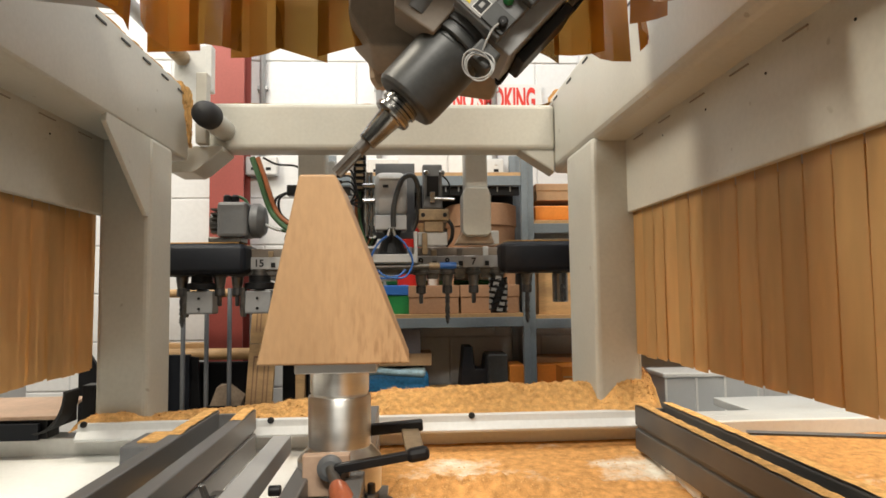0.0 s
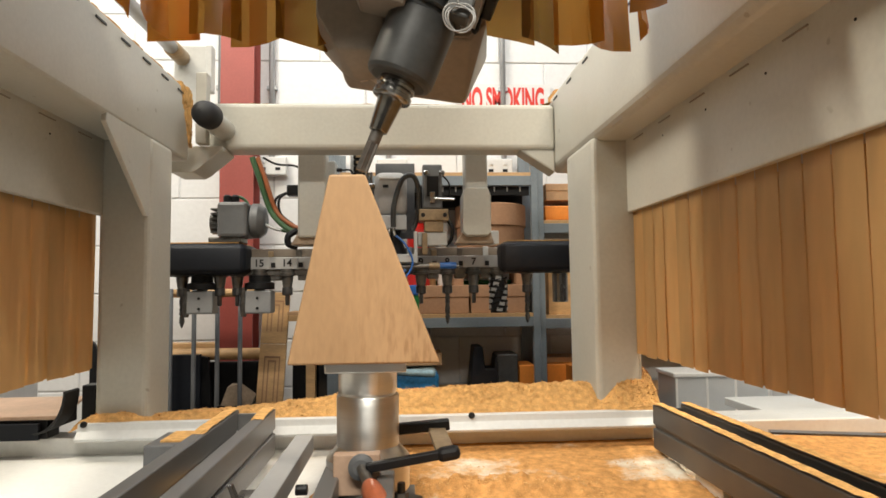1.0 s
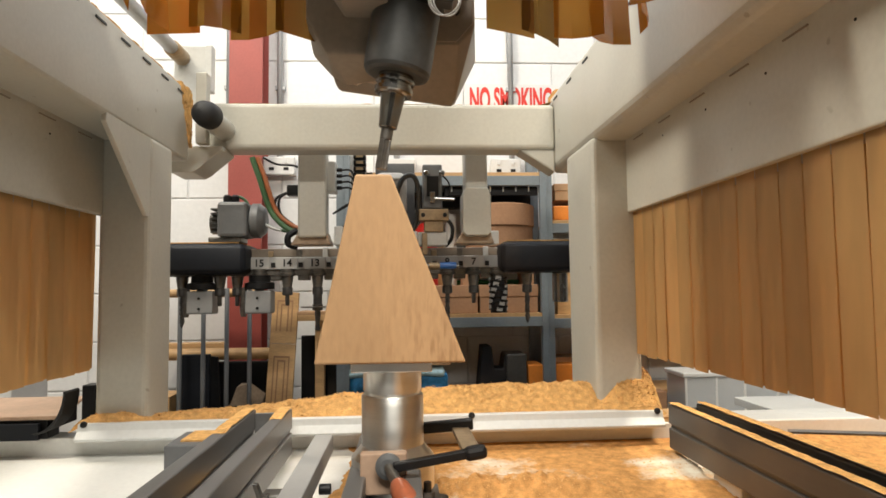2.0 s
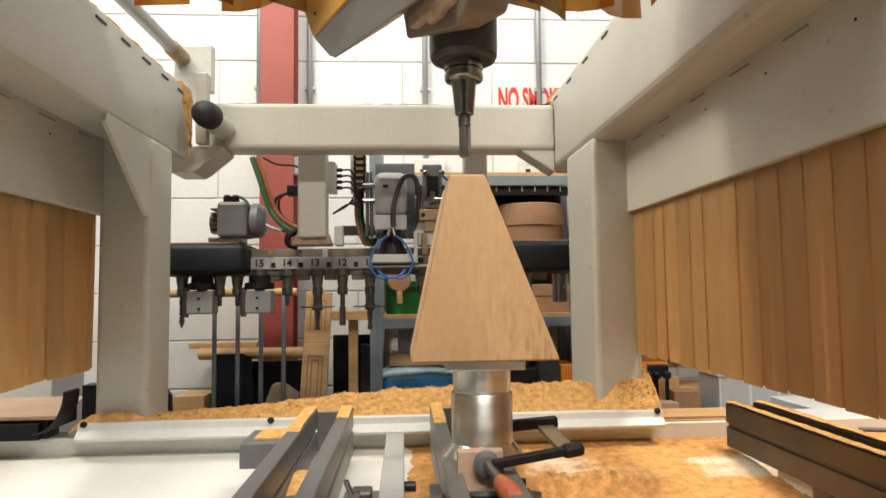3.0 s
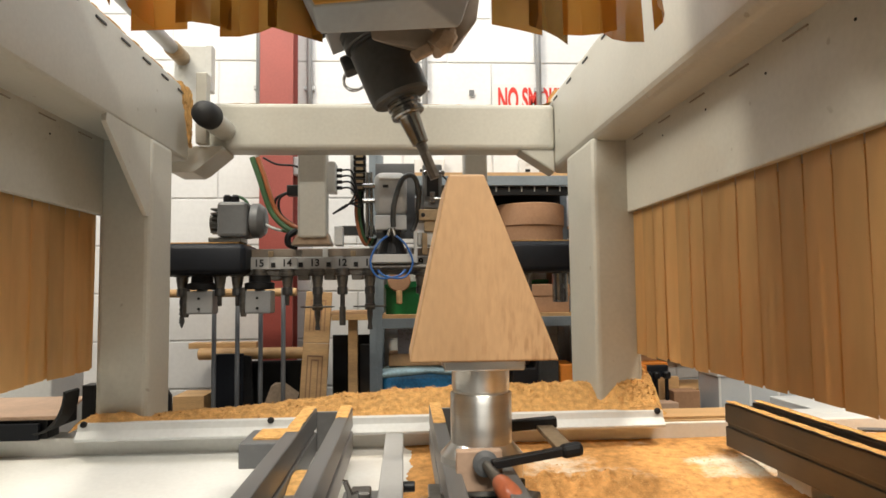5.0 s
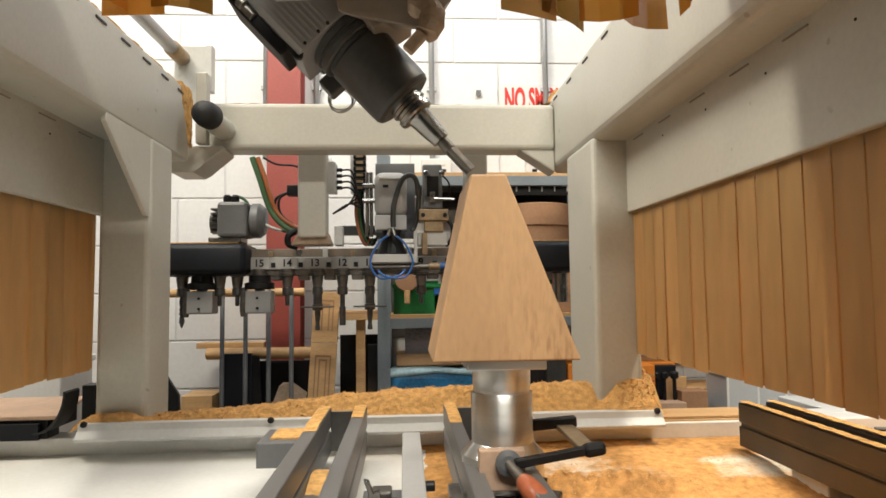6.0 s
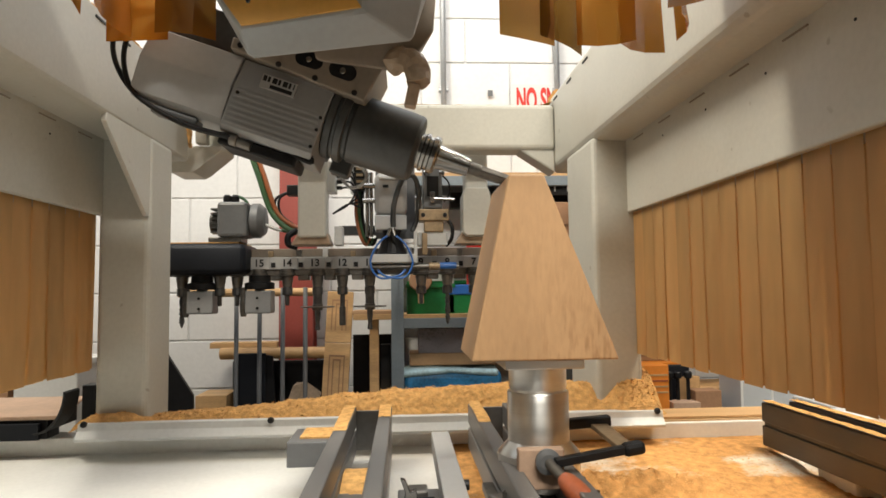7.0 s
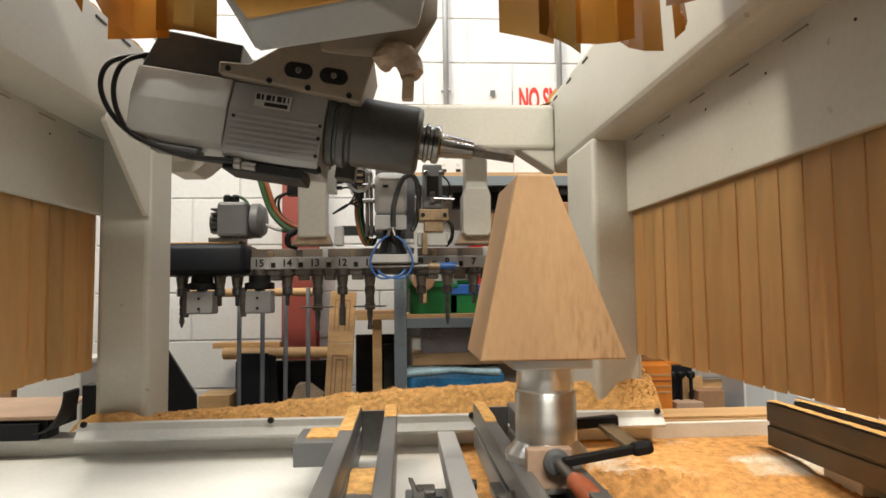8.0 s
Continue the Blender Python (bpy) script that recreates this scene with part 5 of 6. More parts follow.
def bar_clamp():
    c = thing("bar_clamp", "black bar clamp with a red brown wooden handle", "clamp", at=(-0.11, 0.955, -0.256))
    part("pressure_pad", lathe([(0.018, 0), (0.019, 0.003), (0.019, 0.009), (0.012, 0.012)], 24, m=pose(0, 0.006, 0.0, 90, 0, 0)), GREYPAINT, c, smooth=False)
    part("spindle", rod((0, 0.0, 0.0), (0.022, -0.06, -0.022), 0.008), TOOLSTEEL, c)
    m = Matrix.Translation((0.014, -0.04, -0.014)) @ Vector((0.035, -0.10, -0.035)).to_track_quat("Z", "Y").to_matrix().to_4x4()
    grip = part("handle", lathe([(0.011, 0), (0.014, 0.008), (0.0165, 0.03), (0.0165, 0.055), (0.015, 0.072), (0.011, 0.078)], 20, m=m), HANDLE, c, "red brown turned wooden handle", smooth=True)
    part("end_cap", lathe([(0.009, 0.0775), (0.009, 0.080), (0.004, 0.081)], 16, m=m), REDPLASTIC, grip)
    part("sliding_arm", box(0.008, 0.128, -0.007, 0.007, -0.006, 0.007, 0.002, m=pose(0, -0.012, 0.0, 0, -8, 3)), BLACK, c)
    part("slide_head", box(0.112, 0.146, -0.011, 0.011, -0.010, 0.010, 0.007, m=pose(0, -0.012, 0, 0, -8, 3)), BLACK, c)
    part("bar", box(0.112, 0.140, 0.0, 0.135, 0.008, 0.016, 0.001, m=pose(0, 0, 0, 5, 0, 4)), BRASSY, c, "dusty steel clamp bar")
    part("fixed_arm", box(0.035, 0.14, 0.128, 0.146, 0.0, 0.018, 0.003, m=pose(0, 0, 0.012, 0, -4, 0)), BLACK, c)
    raised(c)
    w = thing("packing_block", "pale pinkish wooden packing block under the clamp", "wood block")
    part("block", box(-0.152, -0.083, 0.965, 0.985, -0.300, -0.240, 0.002), PINKWOOD, w)
    raised(w)
    f = thing("hold_down_clamp", "grimy steel clamping feet round the pedestal base", "clamp")
    for x, y, r in ((-0.165, 0.975, 25), (-0.052, 0.985, -30)):
        part("foot", box(-0.022, 0.022, -0.03, 0.03, -0.01, 0.010, 0.004, m=pose(x, y, -0.322, 0, 0, r)), TOOLSTEEL, f)
        part("stud", rod((x, y, -0.312), (x, y, -0.288), 0.006), GREYCAST, f)
        part("nut", lathe([(0.011, 0), (0.011, 0.009)], 6, m=pose(x, y, -0.312)), TOOLSTEEL, f)
    part("base_plate", box(-0.19, -0.03, 0.94, 1.12, -0.345, -0.331, 0.002), TOOLSTEEL, f)
    raised(f)


# ---- along the back wall ----
def wall_fittings():
    for x, y in ((-0.685, 3.115), (0.455, 3.115), (-0.118, 3.115), (-0.93, 3.115)):
        c = thing("conduit", "grey galvanised conduit running up the block wall", "conduit", "wall conduits")
        top, low = 4.0, (1.9 if x != -0.118 else 1.86)
        part("pipe", rod((x, y, low), (x, y, top), 0.014, segs=14), CONDUIT, c, smooth=True)
        for z in (2.25, 3.0):
            part("saddle", box(x - 0.024, x + 0.024, y - 0.004, y + 0.02, z - 0.01, z + 0.01, 0.002), CONDUIT, c)
    for x, z in ((-0.685, 0.61), (-0.10, 0.60), (0.42, 0.60)):
        s = thing("wall_socket", "white double wall socket on the block wall", "socket", "wall sockets")
        part("back_box", box(x - 0.075, x + 0.075, 3.09, 3.135, z - 0.045 + H, z + 0.045 + H, 0.006), WHITE, s)
        for k in (-0.035, 0.035):
            part("switch", box(x + k - 0.008, x + k + 0.008, 3.085, 3.091, z + H + 0.012, z + H + 0.03, 0.001), WHITE, s)
            part("pin_holes", box(x + k - 0.012, x + k + 0.012, 3.088, 3.091, z + H - 0.022, z + H - 0.008), BLACK, s)
    g = thing("wall_sign", "white sign board with red capital letters", "sign")
    board = part("sign_board", box(0.22, 0.70, 3.125, 3.131, H + 0.86, H + 1.03, 0.001), WHITE, g)
    data = text_mesh("NO SMOKING", 0.13, 0.035)
    data.materials.append(SIGNRED)
    xs = [v.co.x for v in data.vertices]
    ys = [v.co.y for v in data.vertices]
    fx, fy = 0.415 / (max(xs) - min(xs)), 0.125 / (max(ys) - min(ys))
    for v in data.vertices:
        v.co.x, v.co.y = v.co.x * fx, v.co.y * fy
    ob = new("letters", data)
    ob.parent, ob.matrix_basis = board, pose(0.457, 3.1235, H + 0.945, 90, 0, 0)
    tagged(ob, "red capital letters")
    n = thing("wall_note", "small grey peeling sticker on the block wall", "sticker")
    part("sticker", box(0.105, 0.13, 3.128, 3.131, H + 0.97, H + 1.0), GREYPAINT, n)


def shelf():
    s = thing("storage_rack", "blue grey steel storage rack with chipboard shelves", "shelving")
    for x in (-0.352, 0.55, 1.44):
        for y in (2.80, 3.10):
            bm = box(x - 0.027, x + 0.027, y - 0.002, y + 0.002, -H, 0.66)
            box(x - 0.027, x - 0.023, y, y + 0.03, -H, 0.66, into=bm)
            box(x + 0.001, x + 0.005, y - 0.006, y, -H, 0.66, into=bm)
            part("upright", bm, RACK, s)
    for x0, x1, levels in ((-0.325, 0.523, (-0.112, 0.515, -0.46)), (0.577, 1.413, (-0.122, 0.30, -0.46))):
        for z in levels:
            part("shelf_beam", box(x0, x1, 2.80, 2.82, z - 0.052, z - 0.008, 0.002), RACK, s)
            part("shelf_beam", box(x0, x1, 3.085, 3.10, z - 0.052, z - 0.008, 0.002), RACK, s)
            part("shelf_board", box(x0, x1, 2.805, 3.10, z - 0.008, z + 0.008, 0.001), PINE, s)
    raised(s)


def carton(x0, x1, y0, y1, z0, z1, label, mat=None, lid=True):
    b = thing("carton", label, "box", "rack cartons")
    part("body", box(x0, x1, y0, y1, z0, z1, 0.003), mat or CARD, b)
    if lid:
        part("lid", box(x0 - 0.003, x1 + 0.003, y0 - 0.003, y1 + 0.003, z0 + (z1 - z0) * 0.58, z1 + 0.002, 0.003), mat or CARD, b)
    raised(b)


def rack_goods():
    t = -0.104
    carton(0.02, 0.24, 2.83, 3.02, t, 0.02, "brown cardboard carton with a deep lid on the rack")
    carton(0.25, 0.51, 2.83, 3.02, t, 0.02, "brown cardboard carton with a deep lid on the rack")
    carton(0.60, 0.80, 2.84, 3.04, t - 0.01, 0.11, "pale wooden box standing on the rack", PINE, False)
    # round veneer drum and black boards under the upper shelf
    d = thing("drum", "brown round fibre drum with a lid on the rack", "drum")
    part("drum_body", lathe([(0.155, 0.19), (0.158, 0.195), (0.158, 0.29)], 40, m=pose(0.36, 2.97, 0)), CARD, d)
    part("drum_lid", lathe([(0.163, 0.288), (0.165, 0.29), (0.165, 0.385), (0.155, 0.39)], 40, m=pose(0.36, 2.97, 0)), CARD, d)
    part("drum_board", box(0.17, 0.52, 2.83, 3.08, 0.172, 0.19, 0.002), MDF, d)
    part("drum_prop", box(0.18, 0.22, 2.86, 3.06, -0.104, 0.172), CARD, d)
    part("drum_prop", box(0.46, 0.50, 2.86, 3.06, -0.104, 0.172), CARD, d)
    raised(d)
    k = thing("tool_strip", "black magnetic strip with hooks under the shelf", "strip")
    part("strip", box(0.10, 0.52, 2.83, 2.86, 0.425, 0.463), BLACK, k)
    for i in range(7):
        part("hook", rod((0.13 + i * 0.058, 2.828, 0.44), (0.13 + i * 0.058, 2.828, 0.462), 0.003, segs=6), WHITE, k)
    part("backing", box(-0.10, 0.52, 3.0, 3.08, 0.39, 0.463), BLACK, k)
    raised(k)
    carton(0.60, 0.95, 2.84, 3.05, 0.40, 0.475, "dark brown flat carton on the rack", MDF)
    o = thing("orange_crate", "orange plastic storage bin on the rack", "crate")
    part("bin_body", box(0.59, 0.98, 2.83, 3.04, 0.308, 0.375, 0.006), ORANGE, o)
    raised(o)
    for x0, x1 in ((-0.31, -0.10), (-0.08, 0.13), (0.15, 0.5)):
        c = thing("green_crate", "green plastic open crate on the rack", "crate", "green crates")
        f = 2.86 if x0 < -0.2 else 3.025
        top = 0.03 if x0 < -0.2 else 0.045
        part("crate_wall", box(x0, x1, 3.06, 3.065, -0.104, 0.045), GREEN, c)
        part("crate_wall", box(x0, x1, f, f + 0.005, -0.104, top), GREEN, c)
        part("crate_wall", box(x0, x0 + 0.005, f + 0.005, 3.06, -0.104, top), GREEN, c)
        part("crate_wall", box(x1 - 0.005, x1, f + 0.005, 3.06, -0.104, top), GREEN, c)
        part("crate_rim", box(x0 - 0.006, x1 + 0.006, 2.852 if x0 < -0.2 else 3.016, 2.862 if x0 < -0.2 else 3.026, 0.012 if x0 < -0.2 else 0.03, 0.03 if x0 < -0.2 else 0.046, 0.002), GREEN, c)
        raised(c)
    m = thing("wooden_mallet", "brown wooden mallet head lying on the crate", "mallet")
    part("mallet_head", lathe([(0.046, 0), (0.05, 0.005), (0.05, 0.06), (0.046, 0.065)], 24, m=pose(-0.25, 2.85, 0.045, 90, 0, 0)), CARD, m)
    part("mallet_handle", rod((-0.25, 2.79, 0.0), (-0.25, 2.78, -0.055), 0.013), PINE, m)
    raised(m)
    b = thing("tool_case", "green plastic case with a blue lid on the rack shelf", "case")
    part("case", box(-0.13, 0.02, 2.86, 3.0, -0.104, -0.02, 0.003), GREEN, b)
    part("case_lid", box(-0.13, 0.02, 2.855, 3.0, -0.02, 0.025, 0.004), BLUE, b)
    raised(b)
    r = thing("red_bottle", "red plastic canister on the rack", "canister")
    part("canister", lathe([(0.05, -0.104), (0.052, -0.1), (0.052, 0.28), (0.03, 0.31), (0.018, 0.315)], 24, m=pose(0.02, 2.96, 0)), REDPLASTIC, r, smooth=False)
    raised(r)
    for x in (0.075, 0.135):
        p = thing("paper_roll", "pale paper roll standing on the rack", "roll", "paper rolls")
        part("roll", lathe([(0.025, 0.02), (0.027, 0.022), (0.027, 0.36), (0.02, 0.363)], 20, m=pose(x, 3.0, 0)), PINE if x < 0.1 else WHITE, p)
        raised(p)
    # low shelf
    for x0, x1, z0, z1, mat, lab in ((-0.32, 0.10, -0.45, -0.405, MDF, "dark brown flat carton on the low shelf"), (-0.30, 0.12, -0.335, -0.28, MDF, "dark brown carton on the low shelf"), (-0.26, 0.07, -0.28, -0.17, WRAP, "grey plastic wrapped pack on the low shelf")):
        carton(x0, x1, 2.88, 3.05, z0, z1, lab, mat, False)
    g = thing("paper_sack", "blue and white printed sack on the low shelf", "sack")
    bm = box(-0.32, 0.10, 2.80, 2.98, -0.452, -0.352, 0.03, 3)
    bmesh.ops.subdivide_edges(bm, edges=bm.edges[:], cuts=3, use_grid_fill=True)
    for v in bm.verts:
        v.co += Vector((noise.noise(v.co * 14), noise.noise(v.co * 14 + Vector((5, 0, 0))), noise.noise(v.co * 14 + Vector((0, 5, 0))))) * 0.012
    part("sack", bm, BLUEBAG, g)
    bm = box(-0.325, 0.09, 2.797, 2.97, -0.372, -0.345, 0.012, 3)
    bmesh.ops.subdivide_edges(bm, edges=bm.edges[:], cuts=3, use_grid_fill=True)
    for v in bm.verts:
        v.co += Vector((noise.noise(v.co * 18), noise.noise(v.co * 18 + Vector((5, 0, 0))), noise.noise(v.co * 18 + Vector((0, 5, 0))))) * 0.018
    part("sack_top", bm, PALEBAG, g)
    raised(g)
    v = thing("bench_vice", "dark green cast iron machine vice on the low shelf", "vice")
    part("vice_body", prism([(0.24, -0.452), (0.42, -0.452), (0.42, -0.29), (0.36, -0.29), (0.35, -0.35), (0.31, -0.35), (0.30, -0.25), (0.26, -0.25)], "y", 2.84, 2.98, 0.006), HOUSEBLACK, v)
    part("vice_jaw", box(0.365, 0.455, 2.83, 2.99, -0.452, -0.285, 0.006), GREYCAST, v)
    raised(v)
    carton(0.46, 0.53, 2.82, 3.0, -0.452, -0.335, "orange cardboard box on the low shelf", ORANGE, False)
    carton(0.585, 0.95, 2.83, 3.05, -0.452, -0.335, "orange cardboard box on the low shelf", ORANGE, False)
    carton(0.60, 0.93, 2.9, 3.05, -0.335, -0.31, "brown flat board on the box", MDF, False)


ROD_X = (-1.041, -0.943, -0.845, -0.749)


def leaning_stock():
    # routed sample panels that lean on the wall
    for x, lean, z0, lab in ((-0.600, 3, -H, "routed pale wood sample panel leaning on the wall"),):
        p = thing("panel_sample", lab, "panel")
        m = pose(x, 2.83, 0, -4, lean, 0)
        low = box(-0.056, 0.056, 0, 0.02, -1.22, -0.2232, 0.002, m=m)
        part("panel_board", low, PINE, p)
        part("panel_board", box(-0.056, 0.056, 0, 0.02, -0.222, 0.0, 0.002, m=m), PINE, p)
        for z0, z1 in ((-0.50, -0.275), (-0.17, -0.035)):
            for k, dy in ((0.034, 0.0), (0.017, 0.0)):
                bm = box(-k, -k + 0.005, -0.0015, 0.004, z0, z1 - (0.034 - k), m=m)
                box(k - 0.005, k, -0.0015, 0.004, z0, z1 - (0.034 - k), into=bm, m=m)
                box(-k, k, -0.0015, 0.004, z1 - (0.034 - k) - 0.007, z1 - (0.034 - k), into=bm, m=m)
                part("routed_groove", bm, CARD, p)
        p.location.z = H
    f = thing("sawhorse", "pale timber sawhorse with a flat top board", "sawhorse")
    part("top_board", box(-0.545, -0.375, 2.80, 2.98, -0.125, -0.10, 0.002), PINE, f)
    part("top_board", box(-0.55, -0.37, 2.80, 2.98, -0.10, -0.085, 0.002), MDF, f)
    part("leg", box(-0.475, -0.435, 2.83, 2.87, -H, -0.125, 0.002), PINE, f)
    raised(f)
    t = thing("panel_trolley", "timber rail trolley with upright steel rods", "trolley")
    for u in ROD_X:
        part("rod", rod((u, 2.80, -H), (u, 2.80, 0.02), 0.0098, segs=12), GREYPAINT, t, smooth=True)
    part("top_rail", rod((-1.3, 2.84, 0.0), (-0.70, 2.84, 0.0), 0.018, segs=12), PINE, t)
    raised(t)
    g = thing("timber_pole", "round pale timber pole lying on black boards", "timber")
    part("pole", rod((-1.14, 2.92, -0.27), (-0.64, 2.90, -0.27), 0.026, segs=28), PINE, g)
    part("plank", box(-1.20, -0.9, 2.96, 3.05, -0.25, -0.225, 0.002), PINE, g)
    raised(g)
    b = thing("sheet_stack", "stack of dark plastic sheets leaning at the wall", "sheets")
    part("sheet", box(-1.06, -0.93, 2.85, 2.87, -H, -0.265, 0.003), HOUSEBLACK, b)
    part("sheet", prism([(-0.95, -H), (-0.84, -H), (-0.90, -0.28), (-0.95, -0.27)], "y", 2.86, 2.88), BLACK, b)
    part("sheet", box(-1.10, -0.66, 2.97, 2.99, -H, -0.31, 0.003), BLACK, b)
    part("sheet", box(-0.56, -0.36, 2.99, 3.01, -H, -0.20, 0.003), BLACK, b)
    part("sheet", box(-0.43, -0.385, 2.9, 2.97, -H, -0.24, 0.003), RUBBER, b)
    raised(b)
    o = thing("folded_board", "dark board propped against the block wall", "board")
    part("board", prism([(-1.40, -H), (-1.20, -H), (-1.24, -0.44), (-1.385, -0.21), (-1.40, -0.20)], "y", 2.86, 2.88), BLACK, o)
    raised(o)
    k = thing("offcut_box", "small pale box of offcuts on the floor", "box")
    part("box_body", box(-1.21, -1.08, 2.80, 2.98, -H, -0.435, 0.002), PINE, k)
    raised(k)
    w = thing("crumpled_wrap", "crumpled grey wrapping among the dark boards", "wrapping")
    bm = hull([(-0.83, 2.8, -0.48), (-0.70, 2.8, -0.48), (-0.80, 2.8, -0.40), (-0.74, 2.8, -0.385), (-0.68, 2.8, -0.43), (-0.83, 2.85, -0.48), (-0.70, 2.85, -0.48), (-0.79, 2.84, -0.39)])
    part("wrap", bm, TAPE, w)
    part("wrap_base", box(-0.84, -0.66, 2.79, 2.88, -H, -0.478), BLACK, w)
    raised(w)


def side_goods():
    """What shows under the hems of the side curtains."""
    b = thing("board_stack", "thin pale boards lying on the bed ledge", "boards")
    part("board", box(0.20, 0.84, 1.72, 1.86, -0.366, -0.360, 0.001), PINE, b)
    part("board", box(0.25, 0.82, 1.735, 1.85, -0.359, -0.353, 0.001), PINE, b)
    raised(b)
    top = -0.534
    t = thing("side_bench", "grey bench along the wall behind the machine", "bench")
    part("bench_top", box(0.62, 2.6, 2.50, 2.79, top - 0.03, top, 0.003), GREYPAINT, t)
    for x in (0.66, 1.6, 2.5):
        part("leg", box(x, x + 0.05, 2.55, 2.60, -H, top - 0.03, 0.003), GREYPAINT, t)
    raised(t)
    for x0, x1, y, z1, mat in ((0.794, 0.909, 2.63, top + 0.055, PINKWOOD), (0.902, 1.015, 2.66, -0.437, CARD), (0.872, 0.965, 2.75, -0.389, PINE)):
        w = thing("wood_block", "short brown timber block on the bench", "wood block", "timber blocks")
        part("block", box(x0, x1, y, y + 0.08 if y < 2.7 else y + 0.03, top, z1, 0.002), mat, w)
        raised(w)
    o = thing("orange_carton", "orange printed carton standing on the bench", "box")
    part("carton_body", box(0.655, 0.789, 2.66, 2.78, top, -0.326, 0.002), ORANGE, o)
    for i in range(4):
        part("printed_bar", box(0.659, 0.785, 2.658, 2.6605, -0.371 - i * 0.024, -0.364 - i * 0.024), PINE if i != 1 else HANDLE, o)
    raised(o)
    f = thing("fine_dust", "small cone of pale fine dust on the boards", "sawdust", kind="stuff")
    part("dust_cone", lathe([(0.048, -0.3535), (0.034, -0.342), (0.016, -0.326), (0.004, -0.318), (0.001, -0.317)], 28, m=pose(0.325, 1.80, 0)), SAWDUST, f, smooth=True, kind="stuff")
    rider(f)
    f.location = (0.365, 0, H)
    for x in (0.81, 0.844, 0.889):
        k = thing("screw_post", "black threaded post with a knob among the blocks", "post", "screw posts")
        part("post", rod((x, 2.70, top), (x, 2.70, -0.359), 0.008, segs=10), BLACK, k)
        part("knob", lathe([(0.013, -0.389), (0.018, -0.383), (0.018, -0.365), (0.013, -0.359)], 12, m=pose(x, 2.70, 0)), BLACK, k)
        raised(k)
    n = thing("dark_case", "dark case standing behind the timber blocks", "case")
    part("case", box(0.774, 0.922, 2.755, 2.785, top, -0.339, 0.004), HOUSEBLACK, n)
    raised(n)
    x0, x1, y = 1.066, 1.47, 2.60
    c = thing("storage_tub", "clear plastic storage tub with a pale lid on the bench", "tub")
    for a, b, d, e in ((x0, x1, y, y + 0.004), (x0, x1, y + 0.176, y + 0.18), (x0, x0 + 0.004, y + 0.005, y + 0.175), (x1 - 0.004, x1, y + 0.005, y + 0.175)):
        part("tub_wall", box(a, b, d, e, top + 0.004, -0.372), CLEAR, c)
    part("tub_base", box(x0, x1, y, y + 0.18, top, top + 0.004), WHITE, c)
    part("tub_lid", box(x0 - 0.008, x1 + 0.008, y - 0.008, y + 0.188, -0.372, -0.352, 0.005), WHITE, c)
    for k in (0.0, 0.32, 0.62, 0.97):
        part("tub_rib", box(x0 + k * (x1 - x0), x0 + k * (x1 - x0) + 0.009, y - 0.004, y, top + 0.004, -0.372), WHITE, c)
    part("contents", box(x0 + 0.03, x1 - 0.05, y + 0.03, y + 0.15, top + 0.005, top + 0.05, 0.003), PALEBAG, c)
    part("contents", box(x0 + 0.12, x1 - 0.10, y + 0.03, y + 0.13, top + 0.051, top + 0.075, 0.003), BLUE, c)
    raised(c)
    s = thing("pale_bench", "pale grey low bench top beyond the machine bed", "bench")
    part("bench_top", box(1.2, 2.9, 2.05, 2.46, -0.46, -0.43, 0.004), TRAYPAINT, s)
    part("bench_side", box(1.25, 2.85, 2.08, 2.44, -H, -0.46), LIGHTGREY, s)
    raised(s)
    # beyond the other curtain
    d = thing("cable_duct", "dusty board on a black cable duct beside the gantry foot", "cable duct")
    part("duct_top", prism([(-1.5, 1.64), (-0.845, 1.64), (-0.935, 1.95), (-1.5, 1.95)], "z", -0.305, -0.295, 0.002), PINKWOOD, d)
    part("duct_side", box(-1.5, -0.875, 1.645, 1.70, -0.352, -0.305, 0.003), BLACK, d)
    part("duct_lip", box(-1.5, -0.89, 1.63, 1.642, -0.352, -0.312, 0.002), HOUSEBLACK, d)
    part("duct_body", box(-1.5, -0.95, 1.70, 1.94, -0.362, -0.305, 0.003), BLACK, d)
    rider(d)
    c = thing("moving_box", "brown cardboard box standing behind the machine", "box")
    part("body", box(-2.45, -1.80, 2.5, 2.8, -H, -0.20, 0.003), CARD, c)
    raised(c)
    w = thing("white_bin", "white plastic bin beside the cardboard box", "bin")
    part("bin_body", box(-1.78, -1.55, 2.5, 2.75, -H, -0.25, 0.006), WHITE, w)
    part("bin_rim", box(-1.79, -1.54, 2.49, 2.76, -0.27, -0.245, 0.006), WHITE, w)
    raised(w)


def ceiling_lights():
    for x, y in ((0.2, 2.45), (-0.5, -0.9)):
        c = thing("strip_fixture", "white ceiling batten light above the machine", "ceiling light", "batten lights", at=(x, y, 3.62))
        part("batten", box(-1.6, 1.6, -0.06, 0.06, 0.02, 0.08, 0.004), WHITE, c)
        part("rod", rod((-1.2, 0, 0.08), (-1.2, 0, 0.38), 0.006), STEEL, c)
        part("rod", rod((1.2, 0, 0.08), (1.2, 0, 0.38), 0.006), STEEL, c)


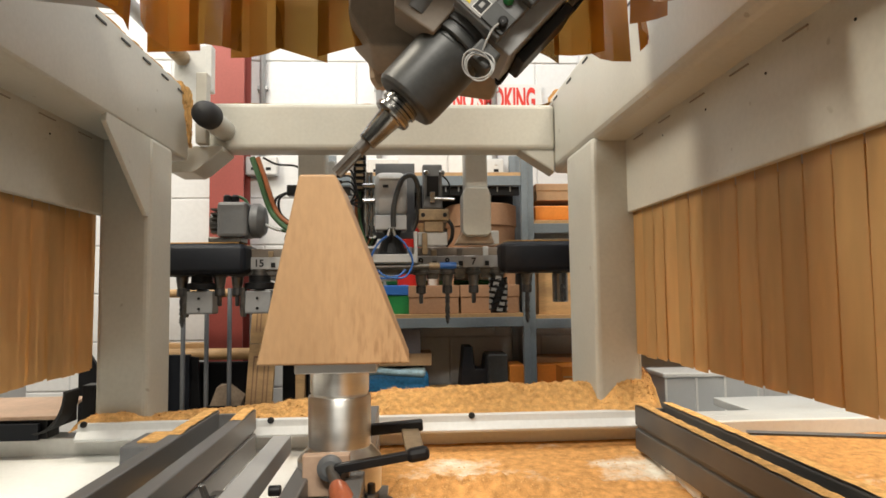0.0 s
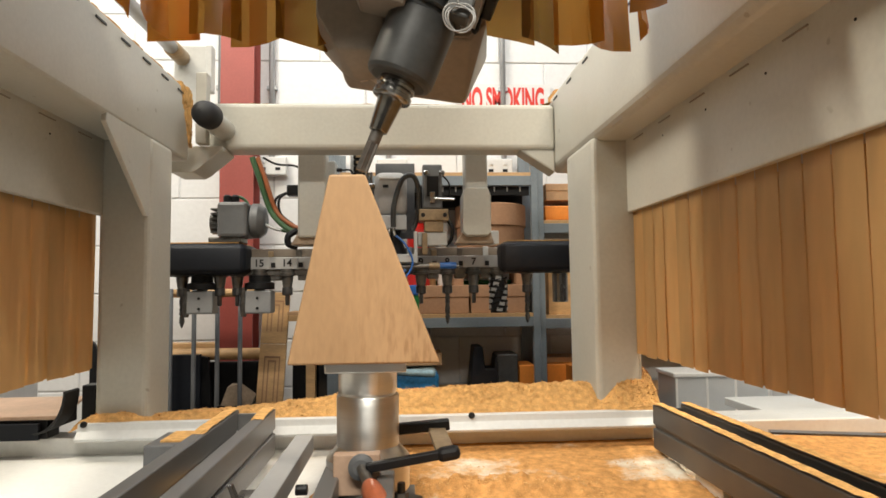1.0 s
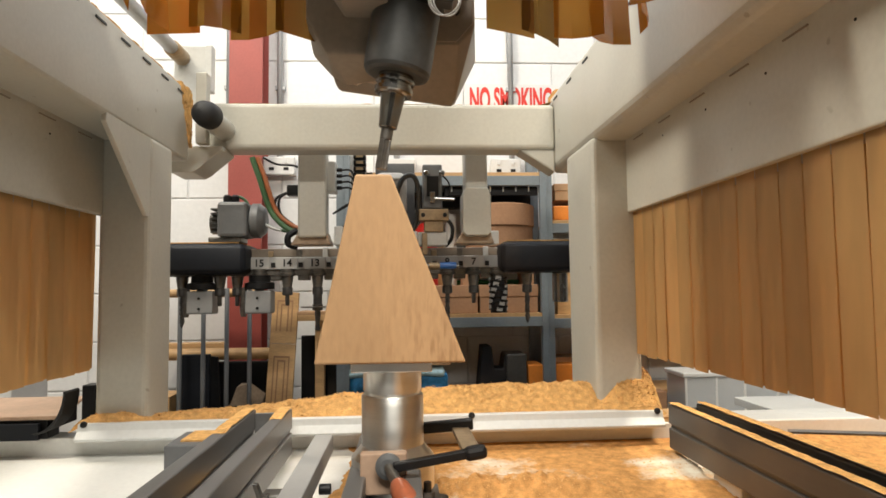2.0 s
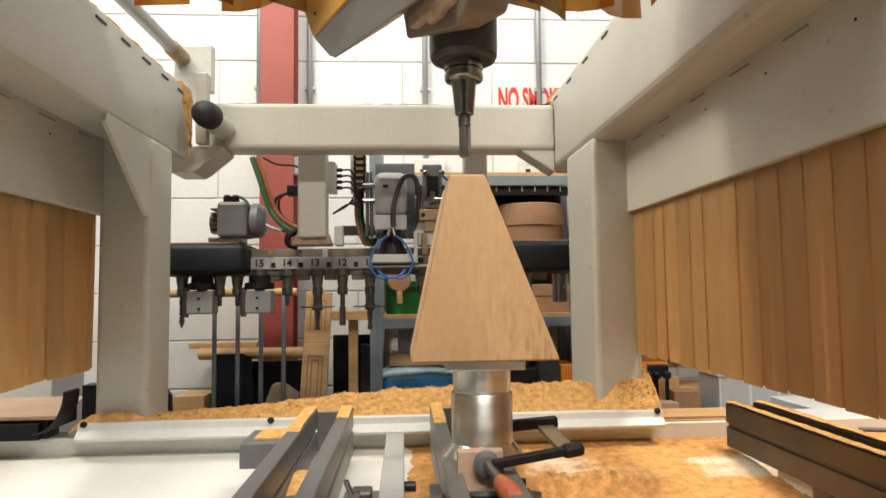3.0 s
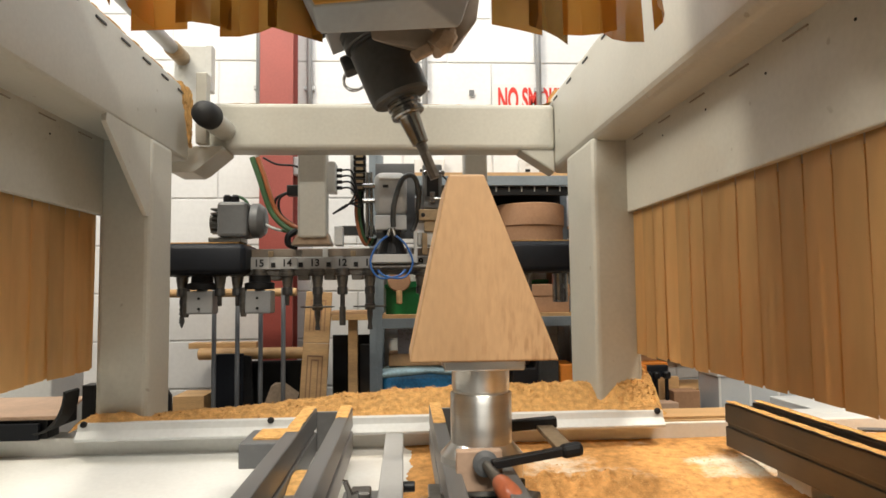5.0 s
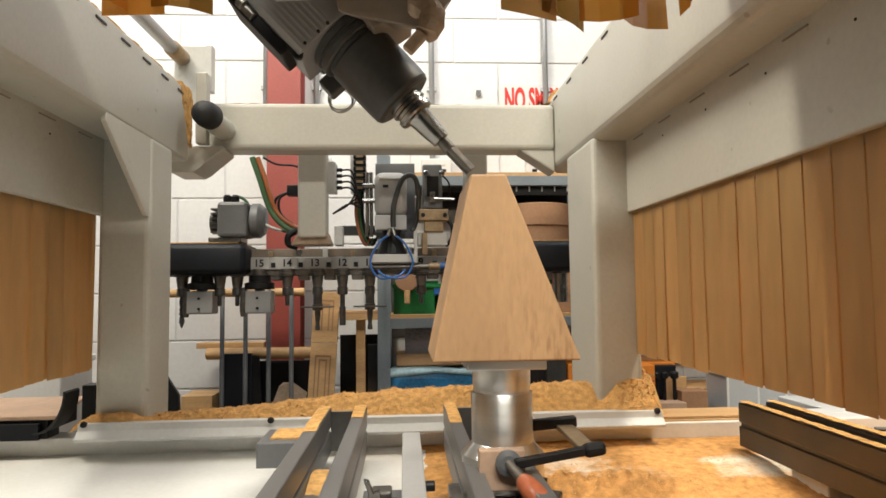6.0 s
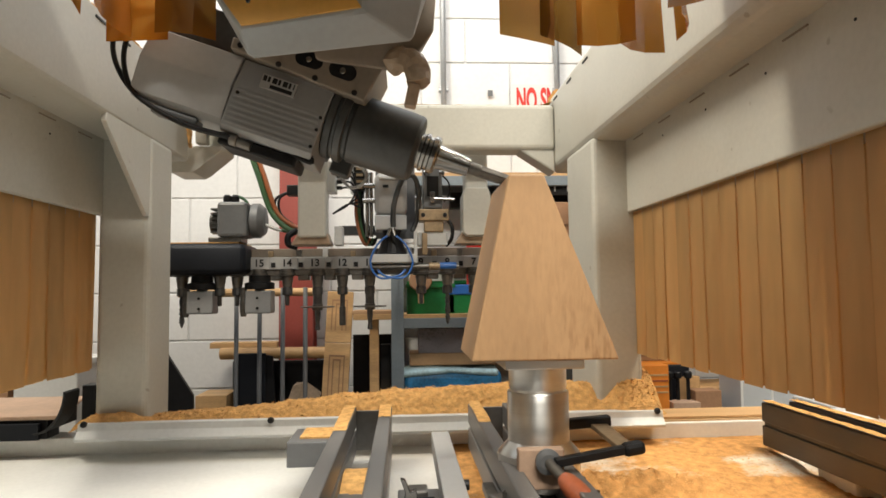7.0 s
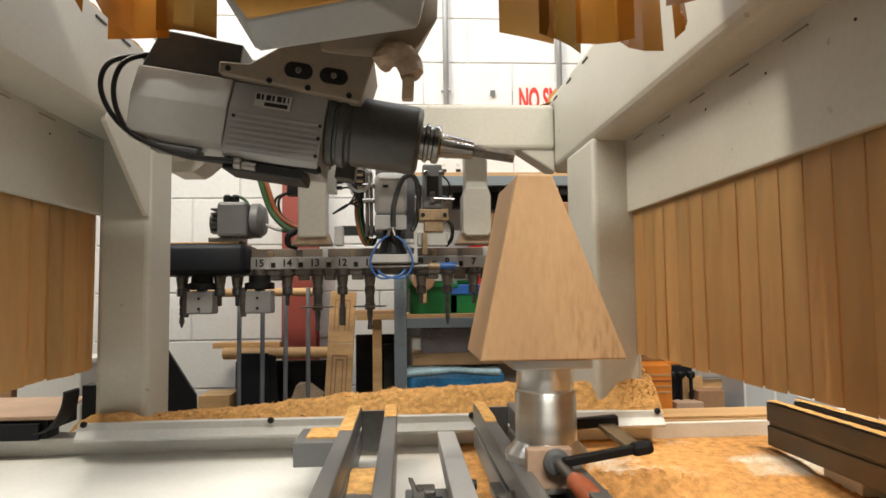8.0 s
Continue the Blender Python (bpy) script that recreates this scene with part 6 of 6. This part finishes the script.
# ---- the back wall of painted blocks ----
def block_wall():
    w = part("wall_north", box(-5, 5, 3.148, 3.34, 0, 4), MORTAR, label="white painted concrete block wall", kind="structure")
    part("wall_face", box(-5, -1.8, 3.142, 3.148, 0, 4), WALLPAINT, w)
    part("wall_face", box(1.8, 5, 3.142, 3.148, 0, 4), WALLPAINT, w)
    block = mesh_of("block", box(0, 0.443, 0, 0.012, 0, 0.2215, 0.003, 1), WALLPAINT)
    for row in range(2, 15):
        z = H + 1.1465 + (row - 10) * 0.2283
        for col in range(8):
            x = -1.8 + col * 0.45 - (0.225 if row % 2 else 0)
            ob = new("block", block)
            ob.parent, ob.location = w, (x, 3.1405 + random.uniform(-0.0008, 0.0008), z)


hall()
steel_column()
gantry()
side_curtains()
tray()
tray_dust()
bed()
raised(chips("pan_chips", 2200, lambda r: (lambda x, y: ((x, y, -0.440 + pan_dust(x, y)), 0.0004 if pan_dust(x, y) > 0.002 + 0.044 * min(1, max(0, (y - 1.2) / 0.465)) else -0.02))(r.uniform(-0.25, 1.2), r.uniform(0.75, 1.6)), "wood chips scattered over the chip pan", 0.0022, 2))
raised(shavings("pan_shavings", 900, lambda r: (lambda x, y: (x, y, -0.441 + pan_dust(x, y)))(r.uniform(-0.12, 0.36), r.gauss(1.325, 0.04)), "curled wood shavings piled in the chip pan", 9))
raised(heap("pan_sawdust", -0.5, 1.6, 0.2, 1.664, 380, 300, -0.440, pan_dust, "sawdust spread over the white chip pan", mat=THINDUST))
rails()
pedestal()
workpiece()
ROUTER = head()
SKIRT_OB = skirt()
tool_rack()
rack_tools()
gear_motor()
cables()
tool_changer()
beam_fittings()
bed_fittings()
bar_clamp()
wall_fittings()
shelf()
rack_goods()
leaning_stock()
side_goods()
ceiling_lights()
block_wall()


# ---- what moves ----
def motions():
    """The gantry runs to the left with the lens; the head swings, tilts and turns on it."""
    for ob in RIDERS:
        base = ob.location.copy()
        walk(ob, [(t, Matrix.Translation(base + Vector((-s, 0, 0)))) for t, s in TRAVEL])
    walk(ROUTER, [(t, Matrix.Translation((-s, 0, H))) for t, s in TRAVEL])
    times = sorted(set([a for a, s in TRAVEL] + [r[0] for r in SKIRT]))
    near, high = [[r[k] for r in SKIRT] for k in (1, 2)]
    walk(SKIRT_OB, [(t, Matrix.Translation((-travel(t), float(np.interp(t, [r[0] for r in SKIRT], near)), H + float(np.interp(t, [r[0] for r in SKIRT], high))))) for t in times])
    spindle = [o for o in ROUTER.children if o.name.startswith("spindle")][0]
    housing = [o for o in ROUTER.children if o.name.startswith("housing")][0]
    poses, turns = [], []
    for t, x, y, z, tilt, turn in HEAD:
        m = pose(x, y, z, 0, tilt, 0) @ pose(0, 0, 0, 0, 0, turn)
        poses.append((t, m))
        lean = min(0, tilt + 55) * 0.22
        dx, dz = [float(np.interp(t, [a[0] for a in ARM], [a[k] for a in ARM])) for k in (1, 2)]
        turns.append((t, Matrix.Translation(m @ PIVOT + Vector((dx, 0, dz))) @ pose(-0.15, 0, 0, 0, lean, 0) @ pose(0.15, 0, 0) @ pose(0, 0, 0, 0, 0, turn)))
    for ob in PUSHED:
        rest = ob.matrix_basis.copy()
        top = Matrix.Translation((0, 0, 0.31))
        walk(ob, [(t, rest @ top @ pose(0, 0, 0, a, 0, 0) @ top.inverted()) for t, a in ((0, 0), (5.0, 0), (6.3, 80), (8, 80))])
    walk(spindle, poses)
    walk(housing, turns)


motions()
